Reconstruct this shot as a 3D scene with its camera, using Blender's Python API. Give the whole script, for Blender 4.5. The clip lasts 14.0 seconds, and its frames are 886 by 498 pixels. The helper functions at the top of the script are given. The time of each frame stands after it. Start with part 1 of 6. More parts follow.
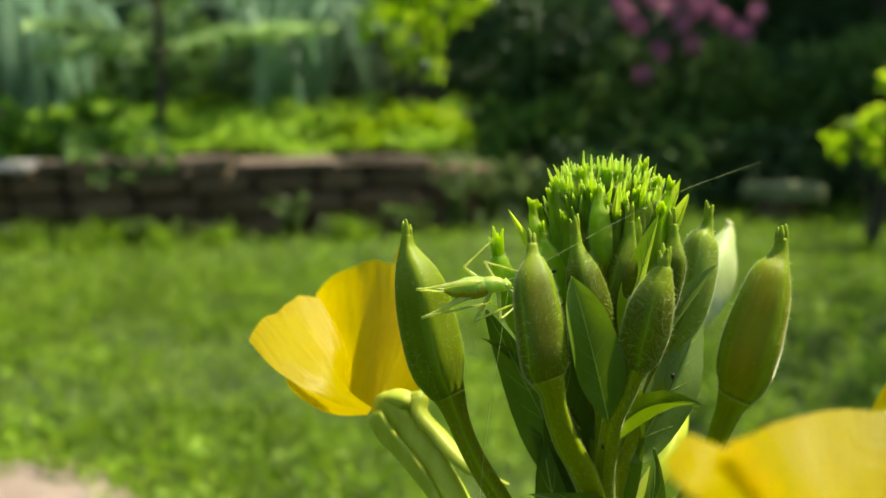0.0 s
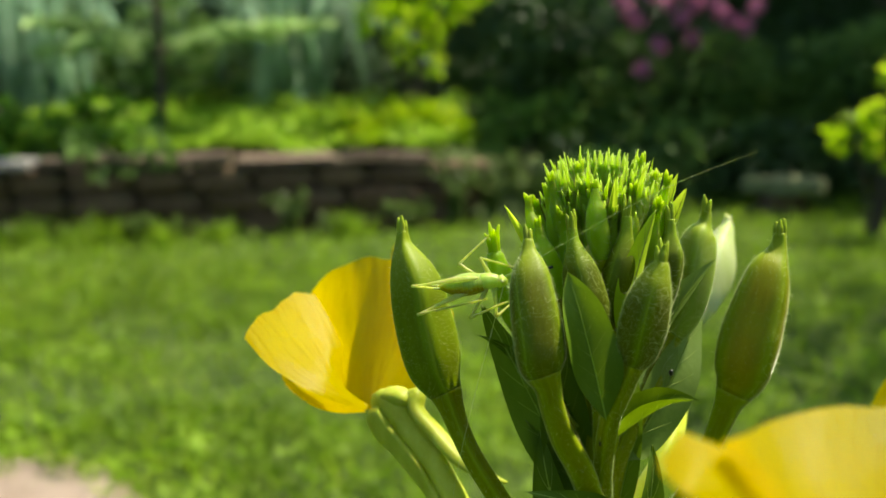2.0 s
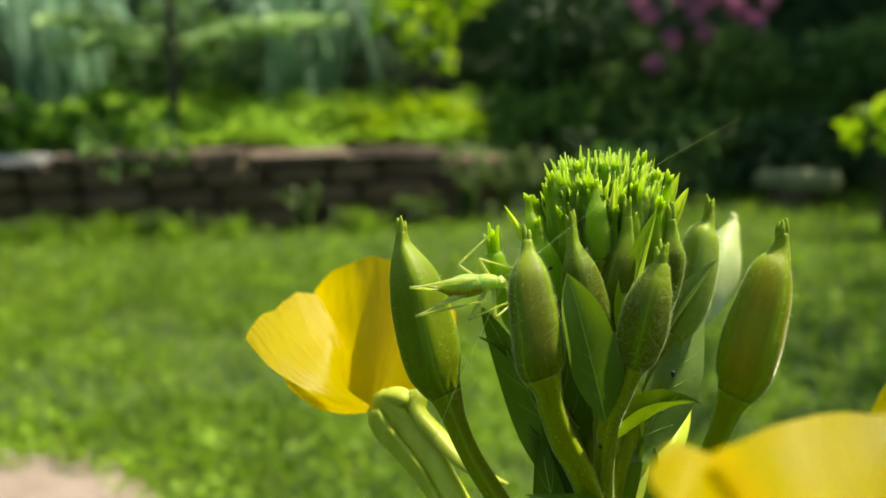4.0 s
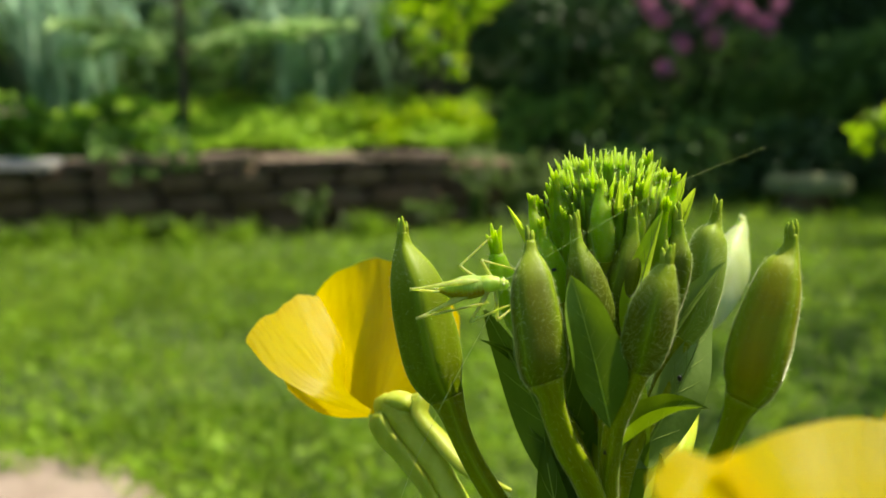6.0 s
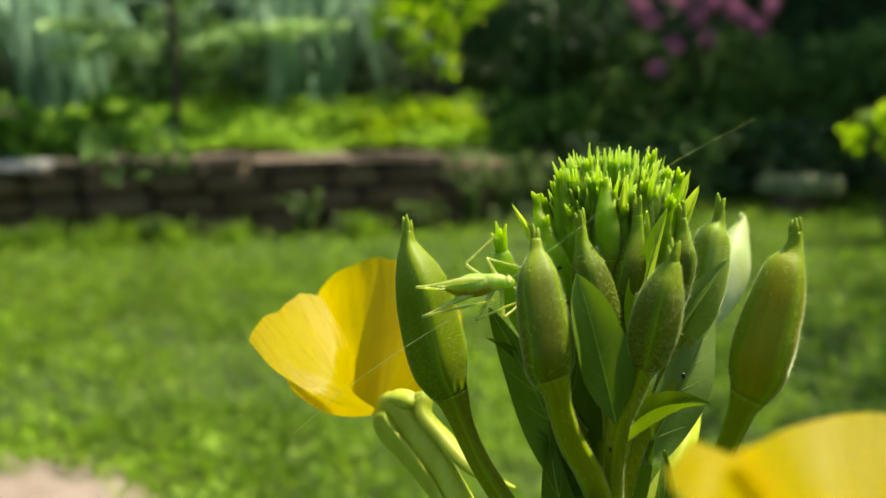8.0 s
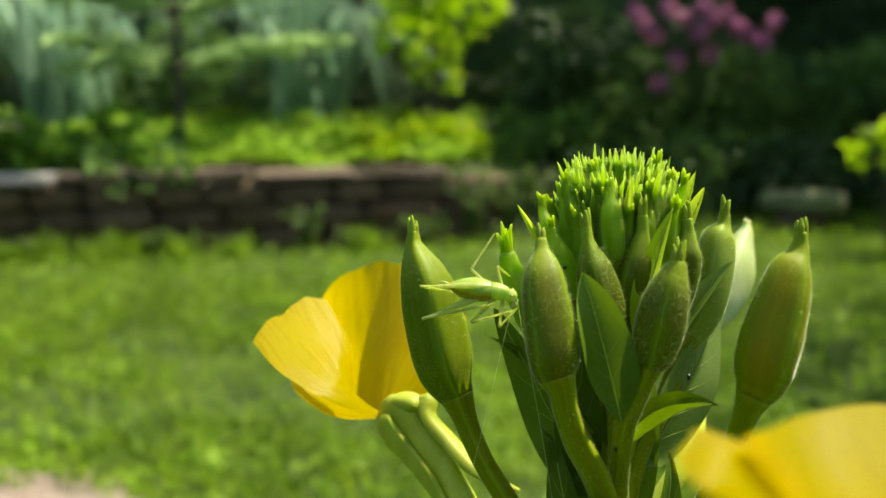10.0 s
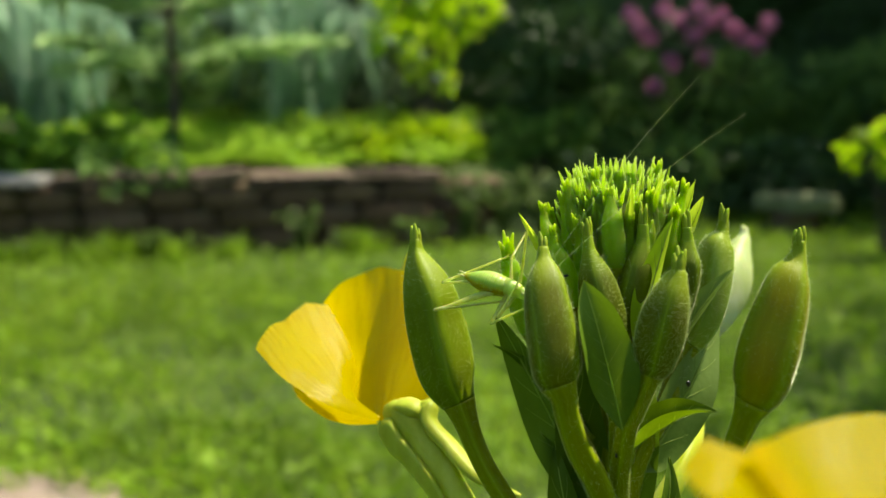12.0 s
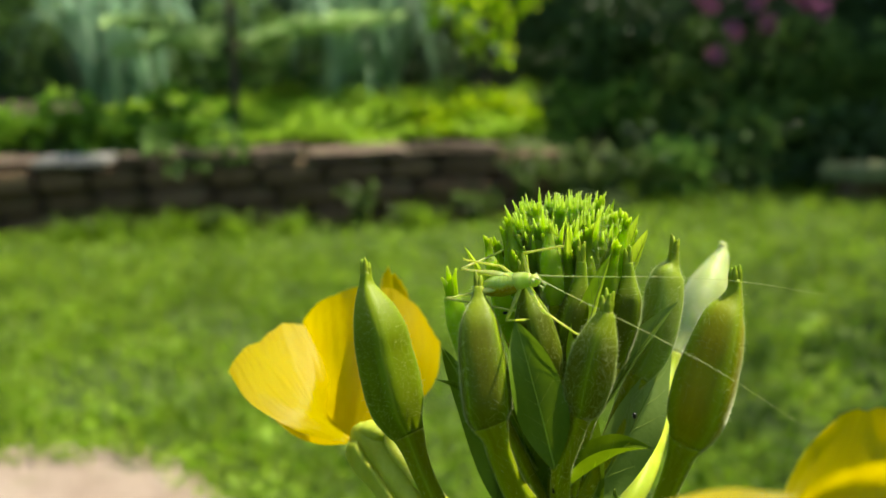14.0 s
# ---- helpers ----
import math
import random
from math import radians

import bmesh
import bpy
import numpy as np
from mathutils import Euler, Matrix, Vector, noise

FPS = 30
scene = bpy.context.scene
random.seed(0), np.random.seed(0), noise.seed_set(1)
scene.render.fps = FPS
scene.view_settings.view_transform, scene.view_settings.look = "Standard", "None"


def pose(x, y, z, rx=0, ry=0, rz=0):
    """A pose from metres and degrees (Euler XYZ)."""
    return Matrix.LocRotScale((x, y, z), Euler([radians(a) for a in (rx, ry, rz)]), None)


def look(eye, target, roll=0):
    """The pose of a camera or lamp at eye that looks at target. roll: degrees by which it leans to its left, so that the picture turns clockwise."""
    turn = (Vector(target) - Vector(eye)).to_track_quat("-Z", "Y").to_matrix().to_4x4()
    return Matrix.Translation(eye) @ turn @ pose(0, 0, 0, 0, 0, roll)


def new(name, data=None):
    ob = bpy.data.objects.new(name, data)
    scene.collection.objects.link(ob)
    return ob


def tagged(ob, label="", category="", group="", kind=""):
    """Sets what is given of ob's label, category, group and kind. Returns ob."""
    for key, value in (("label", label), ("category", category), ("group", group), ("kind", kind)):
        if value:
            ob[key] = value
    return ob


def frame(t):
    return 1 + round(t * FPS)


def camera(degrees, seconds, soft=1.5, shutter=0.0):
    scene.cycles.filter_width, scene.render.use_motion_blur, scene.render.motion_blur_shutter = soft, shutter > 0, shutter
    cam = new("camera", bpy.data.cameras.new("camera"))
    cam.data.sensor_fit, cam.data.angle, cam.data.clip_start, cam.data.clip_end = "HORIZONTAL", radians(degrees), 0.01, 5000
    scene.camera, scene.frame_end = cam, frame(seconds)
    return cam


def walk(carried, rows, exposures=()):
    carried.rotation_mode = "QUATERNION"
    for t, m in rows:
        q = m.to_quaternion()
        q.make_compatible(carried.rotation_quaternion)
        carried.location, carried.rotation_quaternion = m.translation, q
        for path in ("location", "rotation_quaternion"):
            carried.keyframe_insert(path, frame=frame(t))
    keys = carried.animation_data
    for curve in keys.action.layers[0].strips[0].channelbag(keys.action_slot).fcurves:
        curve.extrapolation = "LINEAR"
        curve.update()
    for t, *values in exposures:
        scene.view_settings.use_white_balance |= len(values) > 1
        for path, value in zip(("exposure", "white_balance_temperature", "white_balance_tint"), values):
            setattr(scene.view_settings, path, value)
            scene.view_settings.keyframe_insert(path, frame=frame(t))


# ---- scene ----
# ---- camera ----
cam = camera(47.0, 14.0, soft=1.5)
cam.data.dof.use_dof = True
cam.data.dof.focus_distance = 0.172
cam.data.dof.aperture_fstop = 17.0
cam.data.dof.aperture_blades = 0
walk(cam, [
    (0.0, pose(0.00000, 0.00000, 0.90000, 78.500, 0.000, 0.000)),
    (0.5, pose(0.00055, 0.00038, 0.89961, 78.501, 0.123, 0.072)),
    (1.0, pose(0.00008, 0.00107, 0.89970, 78.360, 0.150, -0.150)),
    (1.5, pose(0.00043, 0.00100, 0.89940, 78.432, 0.237, -0.097)),
    (2.0, pose(0.00084, 0.00149, 0.89978, 78.258, 0.256, -0.024)),
    (2.5, pose(0.00325, 0.00213, 0.90069, 77.917, 0.438, 0.664)),
    (3.0, pose(0.00313, 0.00209, 0.90057, 77.958, 0.526, 0.629)),
    (5.5, pose(0.00348, 0.00560, 0.90000, 78.026, 0.482, 0.917)),
    (6.0, pose(0.00438, 0.00623, 0.89912, 78.259, 0.530, 1.181)),
    (6.5, pose(0.00356, 0.00697, 0.89924, 78.130, 0.469, 0.868)),
    (7.0, pose(0.00495, 0.00655, 0.89857, 78.347, 0.627, 1.411)),
    (7.5, pose(0.00160, 0.00605, 0.89785, 78.594, 0.402, 0.411)),
    (8.0, pose(0.00232, 0.00562, 0.89884, 78.296, 0.533, 0.761)),
    (10.5, pose(0.00131, 0.00496, 0.89615, 79.236, 0.372, 0.922)),
    (11.0, pose(0.00024, 0.00495, 0.89685, 79.055, 0.327, 0.696)),
    (11.5, pose(-0.00133, 0.00409, 0.89642, 79.363, 0.151, 0.251)),
    (12.0, pose(0.00048, 0.00324, 0.89790, 79.219, 0.274, 0.636)),
    (12.5, pose(0.00095, 0.00278, 0.89984, 79.034, 0.287, 0.277)),
    (13.0, pose(0.00726, 0.00234, 0.90107, 79.205, 0.663, 1.470)),
    (13.5, pose(0.01148, 0.00253, 0.90359, 78.934, 0.779, 1.877)),
    (14.0, pose(0.02080, 0.00383, 0.90873, 77.699, 1.471, 3.977)),
], exposures=[(0.0, 1.1, 7500, 0), (14.0, 1.1, 7500, 0)])

# ---- world, sun, exposure ----
SUN = Vector((0.45, 0.31, 0.84)).normalized()
sky_world = bpy.data.worlds.new("sky")
scene.world = sky_world
sky_world.use_nodes = True
wn = sky_world.node_tree.nodes
sky = wn.new("ShaderNodeTexSky")
sky.sky_type = "NISHITA"
sky.sun_disc = False
sky.sun_elevation = math.asin(SUN.z)
sky.sun_rotation = math.atan2(SUN.x, SUN.y)
sky.altitude = 100
wn["Background"].inputs["Strength"].default_value = 0.125
sky_world.node_tree.links.new(sky.outputs[0], wn["Background"].inputs[0])
sun_data = bpy.data.lights.new("sun", "SUN")
sun_data.energy = 4.5
sun_data.angle = radians(0.53)
sun_data.color = (1.0, 0.95, 0.86)
sun = new("sun", sun_data)
sun.matrix_world = look(SUN * 20, (0, 0, 0))


# ---- materials ----
def material(name):
    m = bpy.data.materials.new(name)
    m.use_nodes = True
    nt = m.node_tree
    nt.nodes.clear()
    return m, nt, nt.nodes.new("ShaderNodeOutputMaterial")


def ramp(nt, source, stops):
    r = nt.nodes.new("ShaderNodeValToRGB")
    el = r.color_ramp.elements
    while len(el) < len(stops):
        el.new(0.5)
    for e, (p, c) in zip(el, stops):
        e.position, e.color = p, (*c, 1)
    nt.links.new(source, r.inputs[0])
    return r.outputs[0]


def noise_of(nt, scale, detail=4, rough=0.55, stretch=None):
    tc = nt.nodes.new("ShaderNodeTexCoord")
    mp = nt.nodes.new("ShaderNodeMapping")
    if stretch:
        mp.inputs["Scale"].default_value = stretch
    n = nt.nodes.new("ShaderNodeTexNoise")
    n.inputs["Scale"].default_value, n.inputs["Detail"].default_value, n.inputs["Roughness"].default_value = scale, detail, rough
    nt.links.new(tc.outputs["Object"], mp.inputs[0])
    nt.links.new(mp.outputs[0], n.inputs["Vector"])
    return n.outputs["Fac"]


def mixed(nt, fac, a, b, blend="MIX"):
    x = nt.nodes.new("ShaderNodeMix")
    x.data_type, x.blend_type = "RGBA", blend
    for sock, v in ((x.inputs["Factor"], fac), (x.inputs["A"], a), (x.inputs["B"], b)):
        if isinstance(v, (int, float)):
            sock.default_value = v
        elif isinstance(v, tuple):
            sock.default_value = (*v, 1)
        else:
            nt.links.new(v, sock)
    return x.outputs["Result"]


def bump_of(nt, height, strength, distance):
    b = nt.nodes.new("ShaderNodeBump")
    b.inputs["Strength"].default_value, b.inputs["Distance"].default_value = strength, distance
    nt.links.new(height, b.inputs["Height"])
    return b.outputs[0]


def surface(nt, out, colour, rough=0.5, bump=None, through_light=0.0, through_colour=None, sss=0.0, sss_scale=0.001, spec=0.4, fuzz=0.0):
    p = nt.nodes.new("ShaderNodeBsdfPrincipled")
    p.inputs["Roughness"].default_value = rough
    p.inputs["Specular IOR Level"].default_value = spec
    nt.links.new(colour, p.inputs["Base Color"])
    if fuzz:
        p.inputs["Sheen Weight"].default_value, p.inputs["Sheen Roughness"].default_value = fuzz, 0.16
        p.inputs["Sheen Tint"].default_value = (0.92, 1.0, 0.78, 1)
    if sss:
        p.inputs["Subsurface Weight"].default_value = sss
        p.inputs["Subsurface Radius"].default_value = (0.7, 1.0, 0.2)
        p.inputs["Subsurface Scale"].default_value = sss_scale
    if bump is not None:
        nt.links.new(bump, p.inputs["Normal"])
    result = p.outputs[0]
    if through_light:
        tr = nt.nodes.new("ShaderNodeBsdfTranslucent")
        nt.links.new(through_colour if through_colour is not None else colour, tr.inputs[0])
        mx = nt.nodes.new("ShaderNodeMixShader")
        mx.inputs[0].default_value = through_light
        nt.links.new(result, mx.inputs[1])
        nt.links.new(tr.outputs[0], mx.inputs[2])
        result = mx.outputs[0]
    nt.links.new(result, out.inputs[0])


def plant_skin(name, dark, light, rib, scale=250.0, rough=0.45, sss=0.35, sss_scale=0.0015, through_light=0.0, stretch=(1, 1, 0.25), spec=0.35, glow=None):
    """Living green tissue at millimetre scale: streaks along the organ, fine speckle, a faint relief."""
    m, nt, out = material(name)
    streak = noise_of(nt, scale, 3, 0.5, stretch)
    speck = noise_of(nt, scale * 9, 2, 0.6)
    info = nt.nodes.new("ShaderNodeObjectInfo")
    col = ramp(nt, streak, [(0.30, dark), (0.55, light), (0.75, rib)])
    col = mixed(nt, ramp(nt, speck, [(0.45, (0, 0, 0)), (0.75, (0.22, 0.22, 0.22))]), col, rib)
    hue = nt.nodes.new("ShaderNodeHueSaturation")
    rnd = nt.nodes.new("ShaderNodeMapRange")
    rnd.inputs["To Min"].default_value, rnd.inputs["To Max"].default_value = 0.85, 1.15
    nt.links.new(info.outputs["Random"], rnd.inputs[0])
    nt.links.new(rnd.outputs[0], hue.inputs["Value"])
    nt.links.new(col, hue.inputs["Color"])
    passed = mixed(nt, 0.7, hue.outputs[0], glow) if glow else None
    surface(nt, out, hue.outputs[0], rough, bump_of(nt, speck, 0.35, 0.00012), through_light, passed, sss, sss_scale, spec)
    return m


def foliage(name, colours, rough=0.5, through_light=0.4, big=3.0, patchy=0.25, tufty=None):
    """Leaves by the thousand: each leaf its own shade, patches of shade over the whole plant."""
    m, nt, out = material(name)
    geo = nt.nodes.new("ShaderNodeNewGeometry")
    n = len(colours)
    col = ramp(nt, geo.outputs["Random Per Island"], [(i / max(1, n - 1), c) for i, c in enumerate(colours)])
    patch = noise_of(nt, big, 3)
    col = mixed(nt, patchy, col, ramp(nt, patch, [(0.35, (0.55, 0.6, 0.5)), (0.65, (1.0, 1.0, 1.0))]), "MULTIPLY")
    tuft = noise_of(nt, big * 4.5, 2)
    col = mixed(nt, patchy if tufty is None else tufty, col, ramp(nt, tuft, [(0.38, (0.45, 0.5, 0.4)), (0.6, (1.0, 1.0, 1.0))]), "MULTIPLY")
    surface(nt, out, col, rough, None, through_light, None, spec=0.3)
    return m


def petal_skin():
    m, nt, out = material("yellow_petal")
    att = nt.nodes.new("ShaderNodeAttribute")
    att.attribute_name = "skin"
    crease = nt.nodes.new("ShaderNodeTexNoise")
    crease.inputs["Scale"].default_value, crease.inputs["Detail"].default_value, crease.inputs["Roughness"].default_value = 9.0, 6, 0.62
    nt.links.new(att.outputs["Vector"], crease.inputs["Vector"])
    vein = crease.outputs["Fac"]
    blotch = noise_of(nt, 60, 3)
    col = ramp(nt, vein, [(0.32, (0.62, 0.44, 0.0008)), (0.62, (0.72, 0.56, 0.0010))])
    col = mixed(nt, ramp(nt, blotch, [(0.35, (0, 0, 0)), (0.7, (0.5, 0.5, 0.5))]), col, (0.74, 0.62, 0.002))
    glow = mixed(nt, 0.5, col, (0.95, 0.66, 0.003))
    surface(nt, out, col, 0.27, bump_of(nt, vein, 0.6, 0.0009), 0.66, glow, spec=0.34)
    return m


def ground_skin(name, stops, scale, rough=0.9, bump=0.02):
    m, nt, out = material(name)
    big = noise_of(nt, scale, 6, 0.6)
    fine = noise_of(nt, scale * 18, 5, 0.65)
    col = ramp(nt, big, stops)
    col = mixed(nt, 0.5, col, ramp(nt, fine, [(0.3, (0.5, 0.5, 0.5)), (0.7, (1, 1, 1))]), "MULTIPLY")
    surface(nt, out, col, rough, bump_of(nt, fine, 0.6, bump))
    return m


def stone_skin(name, stops, moss):
    m, nt, out = material(name)
    big = noise_of(nt, 6, 6, 0.6)
    fine = noise_of(nt, 70, 5, 0.7)
    info = nt.nodes.new("ShaderNodeObjectInfo")
    col = ramp(nt, big, stops)
    col = mixed(nt, 0.6, col, ramp(nt, fine, [(0.3, (0.45, 0.43, 0.42)), (0.7, (1, 1, 1))]), "MULTIPLY")
    col = mixed(nt, 0.6, col, ramp(nt, info.outputs["Random"], [(0, (0.55, 0.5, 0.46)), (1, (1, 0.96, 0.92))]), "MULTIPLY")
    stain = noise_of(nt, 14, 4)
    col = mixed(nt, ramp(nt, stain, [(0.56, (0, 0, 0)), (0.68, (0.7, 0.7, 0.7))]), col, moss)
    surface(nt, out, col, 0.85, bump_of(nt, fine, 0.8, 0.01))
    return m




def bud_skin(name, face, corner, pale, sss=0.4, fuzz=0.26, neck=None):
    """A bud's skin: greener along the corners where the sepals meet, olive on the faces between; fine streaks from foot to neck."""
    m, nt, out = material(name)
    att = nt.nodes.new("ShaderNodeAttribute")
    att.attribute_name = "skin"
    sep = nt.nodes.new("ShaderNodeSeparateXYZ")
    nt.links.new(att.outputs["Vector"], sep.inputs[0])
    prod = nt.nodes.new("ShaderNodeMath")
    prod.operation = "MULTIPLY"
    nt.links.new(sep.outputs[0], prod.inputs[0])
    nt.links.new(sep.outputs[1], prod.inputs[1])
    mag = nt.nodes.new("ShaderNodeMath")
    mag.operation = "ABSOLUTE"
    nt.links.new(prod.outputs[0], mag.inputs[0])
    n = nt.nodes.new("ShaderNodeTexNoise")
    n.inputs["Scale"].default_value, n.inputs["Detail"].default_value = 5.0, 4
    nt.links.new(att.outputs["Vector"], n.inputs["Vector"])
    speck = noise_of(nt, 1800, 2, 0.6)
    blot = noise_of(nt, 170, 3, 0.6)
    col = ramp(nt, mag.outputs[0], [(0.02, pale), (0.07, corner), (0.42, face)])
    col = mixed(nt, 0.55, col, ramp(nt, n.outputs["Fac"], [(0.35, (0.62, 0.60, 0.5)), (0.65, (1.0, 1.0, 1.0))]), "MULTIPLY")
    col = mixed(nt, ramp(nt, blot, [(0.45, (0, 0, 0)), (0.75, (0.45, 0.45, 0.45))]), col, corner)
    col = mixed(nt, ramp(nt, speck, [(0.55, (0, 0, 0)), (0.72, (0.10, 0.10, 0.10))]), col, pale)
    if neck:
        col = mixed(nt, ramp(nt, sep.outputs[2], [(0.0, (1, 1, 1)), (0.07, (0.75, 0.75, 0.75)), (0.20, (0, 0, 0))]), col, neck)
    surface(nt, out, col, 0.5, bump_of(nt, speck, 0.35, 0.00012), 0.0, None, sss, 0.0024, 0.12, fuzz)
    return m


NECK = (0.205, 0.265, 0.010)
M_BUD = bud_skin("bud_skin", (0.100, 0.115, 0.0005), (0.112, 0.166, 0.0014), (0.180, 0.255, 0.008), 0.35, 0.55, NECK)
M_GREENBUD = bud_skin("green_bud_skin", (0.120, 0.168, 0.0012), (0.140, 0.215, 0.0024), (0.215, 0.285, 0.012), 0.3, 0.45, NECK)
M_AMBER = bud_skin("flushed_bud_skin", (0.235, 0.205, 0.0006), (0.170, 0.230, 0.0030), (0.220, 0.280, 0.012), 0.35, 0.55, NECK)
M_MIDBUD = bud_skin("middle_bud_skin", (0.074, 0.096, 0.0004), (0.088, 0.132, 0.0010), (0.145, 0.205, 0.007), 0.4, 0.35, (0.200, 0.280, 0.012))
M_FROST = bud_skin("frosted_bud_skin", (0.220, 0.300, 0.035), (0.250, 0.350, 0.050), (0.300, 0.380, 0.090), 0.6, 0.7, NECK)
M_TUBE = bud_skin("floral_tube_skin", (0.190, 0.220, 0.0014), (0.205, 0.265, 0.0034), (0.280, 0.345, 0.014), 0.45, 0.5)
M_PALETUBE = plant_skin("pale_tube_skin", (0.36, 0.46, 0.03), (0.46, 0.55, 0.05), (0.56, 0.62, 0.10), 150, 0.5, 0.8, 0.004, 0.2, spec=0.2)
M_HORN = plant_skin("sepal_tip_skin", (0.165, 0.215, 0.006), (0.215, 0.270, 0.010), (0.290, 0.340, 0.026), 250, 0.5, 0.35, 0.0015, spec=0.2)
M_YOUNG = plant_skin("young_bud_skin", (0.190, 0.311, 0.025), (0.243, 0.366, 0.035), (0.332, 0.441, 0.063), 300, 0.5, 1.0, 0.009, 0.72, spec=0.2, glow=(0.71, 0.94, 0.16))
M_HALF = plant_skin("half_grown_bud_skin", (0.200, 0.340, 0.012), (0.260, 0.405, 0.018), (0.350, 0.480, 0.034), 300, 0.5, 0.9, 0.009, 0.60, spec=0.2, glow=(0.62, 0.86, 0.09))
M_PALE = plant_skin("pale_sepal_skin", (0.46, 0.53, 0.19), (0.54, 0.60, 0.26), (0.65, 0.70, 0.39), 150, 0.5, 0.9, 0.006, 0.2, spec=0.25)
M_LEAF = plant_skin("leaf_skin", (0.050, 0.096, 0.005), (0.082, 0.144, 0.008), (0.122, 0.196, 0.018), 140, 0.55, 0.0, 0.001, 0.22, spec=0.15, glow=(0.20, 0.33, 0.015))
M_SEPAL = plant_skin("turned_sepal_skin", (0.36, 0.41, 0.030), (0.46, 0.51, 0.055), (0.58, 0.63, 0.130), 180, 0.5, 0.5, 0.002, 0.25, spec=0.25)
M_DOWNY = plant_skin("downy_leaf_skin", (0.095, 0.155, 0.022), (0.135, 0.205, 0.036), (0.190, 0.265, 0.064), 140, 0.6, 0.0, 0.001, 0.2, spec=0.2, glow=(0.22, 0.34, 0.03))
M_RIB = plant_skin("leaf_rib_skin", (0.15, 0.22, 0.02), (0.20, 0.28, 0.03), (0.26, 0.34, 0.05), 140, 0.45, 0.2, 0.001)
# lighter copy of the leaf skin: sunlight put into its base colour
M_MIDLEAF = plant_skin("sun_tinted_leaf_skin", (0.110, 0.190, 0.004), (0.170, 0.270, 0.007), (0.250, 0.350, 0.018), 200, 0.5, 0.0, 0.001, 0.5, spec=0.2)
M_BRACT = plant_skin("bract_skin", (0.270, 0.410, 0.018), (0.370, 0.520, 0.028), (0.470, 0.590, 0.048), 200, 0.5, 0.0, 0.001, 0.65, spec=0.2, glow=(0.70, 0.88, 0.06))
M_PETAL = petal_skin()


def hair_skin():
    m, nt, out = material("plant_hair")
    col = ramp(nt, noise_of(nt, 100), [(0.3, (0.66, 0.72, 0.40)), (0.7, (0.82, 0.86, 0.58))])
    surface(nt, out, col, 0.35, None, 0.85, None, spec=0.3)
    return m


M_HAIR = hair_skin()


# ---- mesh helpers ----
def mesh_of(name, verts, faces, mat, smooth=True):
    """A mesh from arrays of vertices and of faces with one count of corners."""
    verts, faces = np.asarray(verts, dtype=np.float32), np.asarray(faces, dtype=np.int32)
    me = bpy.data.meshes.new(name)
    k = faces.shape[1]
    me.vertices.add(len(verts))
    me.vertices.foreach_set("co", verts.ravel())
    me.loops.add(faces.size)
    me.loops.foreach_set("vertex_index", faces.ravel())
    me.polygons.add(len(faces))
    me.polygons.foreach_set("loop_start", np.arange(len(faces), dtype=np.int32) * k)
    me.polygons.foreach_set("loop_total", np.full(len(faces), k, dtype=np.int32))
    me.update(calc_edges=True)
    me.validate()
    me.polygons.foreach_set("use_smooth", np.full(len(me.polygons), smooth))
    me.materials.append(mat)
    return me


def part(name, data, mat, parent, label="", kind=""):
    """Links a bmesh or a mesh as one mesh object under a thing or a part."""
    if isinstance(data, bmesh.types.BMesh):
        me = bpy.data.meshes.new(name)
        data.to_mesh(me)
        data.free()
        me.materials.append(mat)
        data = me
    ob = new(name, data)
    ob.parent = parent
    return tagged(ob, label, "", "", kind)


def thing(name, place, label, category, group="", kind=""):
    ob = new(name)
    ob.empty_display_size = 0.05
    ob.location = place
    return tagged(ob, label, category, group, kind)


def unit(v):
    return v / np.maximum(np.linalg.norm(v, axis=-1, keepdims=True), 1e-12)


def spline(pts, n, monotone=False, at=None):
    """A smooth line through the points, n samples evenly spaced along it, and the samples' places; monotone: no swing past the points."""
    p = np.asarray(pts, dtype=float)
    if at is None:
        at = np.concatenate([[0], np.cumsum(np.maximum(np.linalg.norm(np.diff(p, axis=0), axis=1), 1e-9))])
    h = np.diff(at)[:, None]
    d = np.diff(p, axis=0) / h
    m = np.vstack([d[:1], (d[:-1] * h[1:] + d[1:] * h[:-1]) / (h[1:] + h[:-1]), d[-1:]])
    if monotone:
        lo = np.minimum(np.abs(np.vstack([d[:1], d])), np.abs(np.vstack([d, d[-1:]])))
        same = np.vstack([d[:1], d]) * np.vstack([d, d[-1:]]) > 0
        m = np.where(same, np.sign(m) * np.minimum(np.abs(m), 2.5 * lo), 0.0)
    s = np.linspace(0, at[-1] * (1 - 1e-9), n)
    i = np.clip(np.searchsorted(at, s, side="right") - 1, 0, len(p) - 2)
    w = h[i]
    f = ((s - at[i])[:, None]) / w
    return (2 * f ** 3 - 3 * f ** 2 + 1) * p[i] + (f ** 3 - 2 * f ** 2 + f) * w * m[i] + (3 * f ** 2 - 2 * f ** 3) * p[i + 1] + (f ** 3 - f ** 2) * w * m[i + 1], at


def frames_along(line):
    tang = unit(np.gradient(line, axis=0))
    up = np.array([0.0, -1.0, 0.0]) if abs(tang[0][1]) < 0.9 else np.array([1.0, 0.0, 0.0])
    side = []
    for t in tang:
        up = unit(up - t * np.dot(up, t))
        side.append(up)
    side = np.array(side)
    return tang, side, np.cross(tang, side)


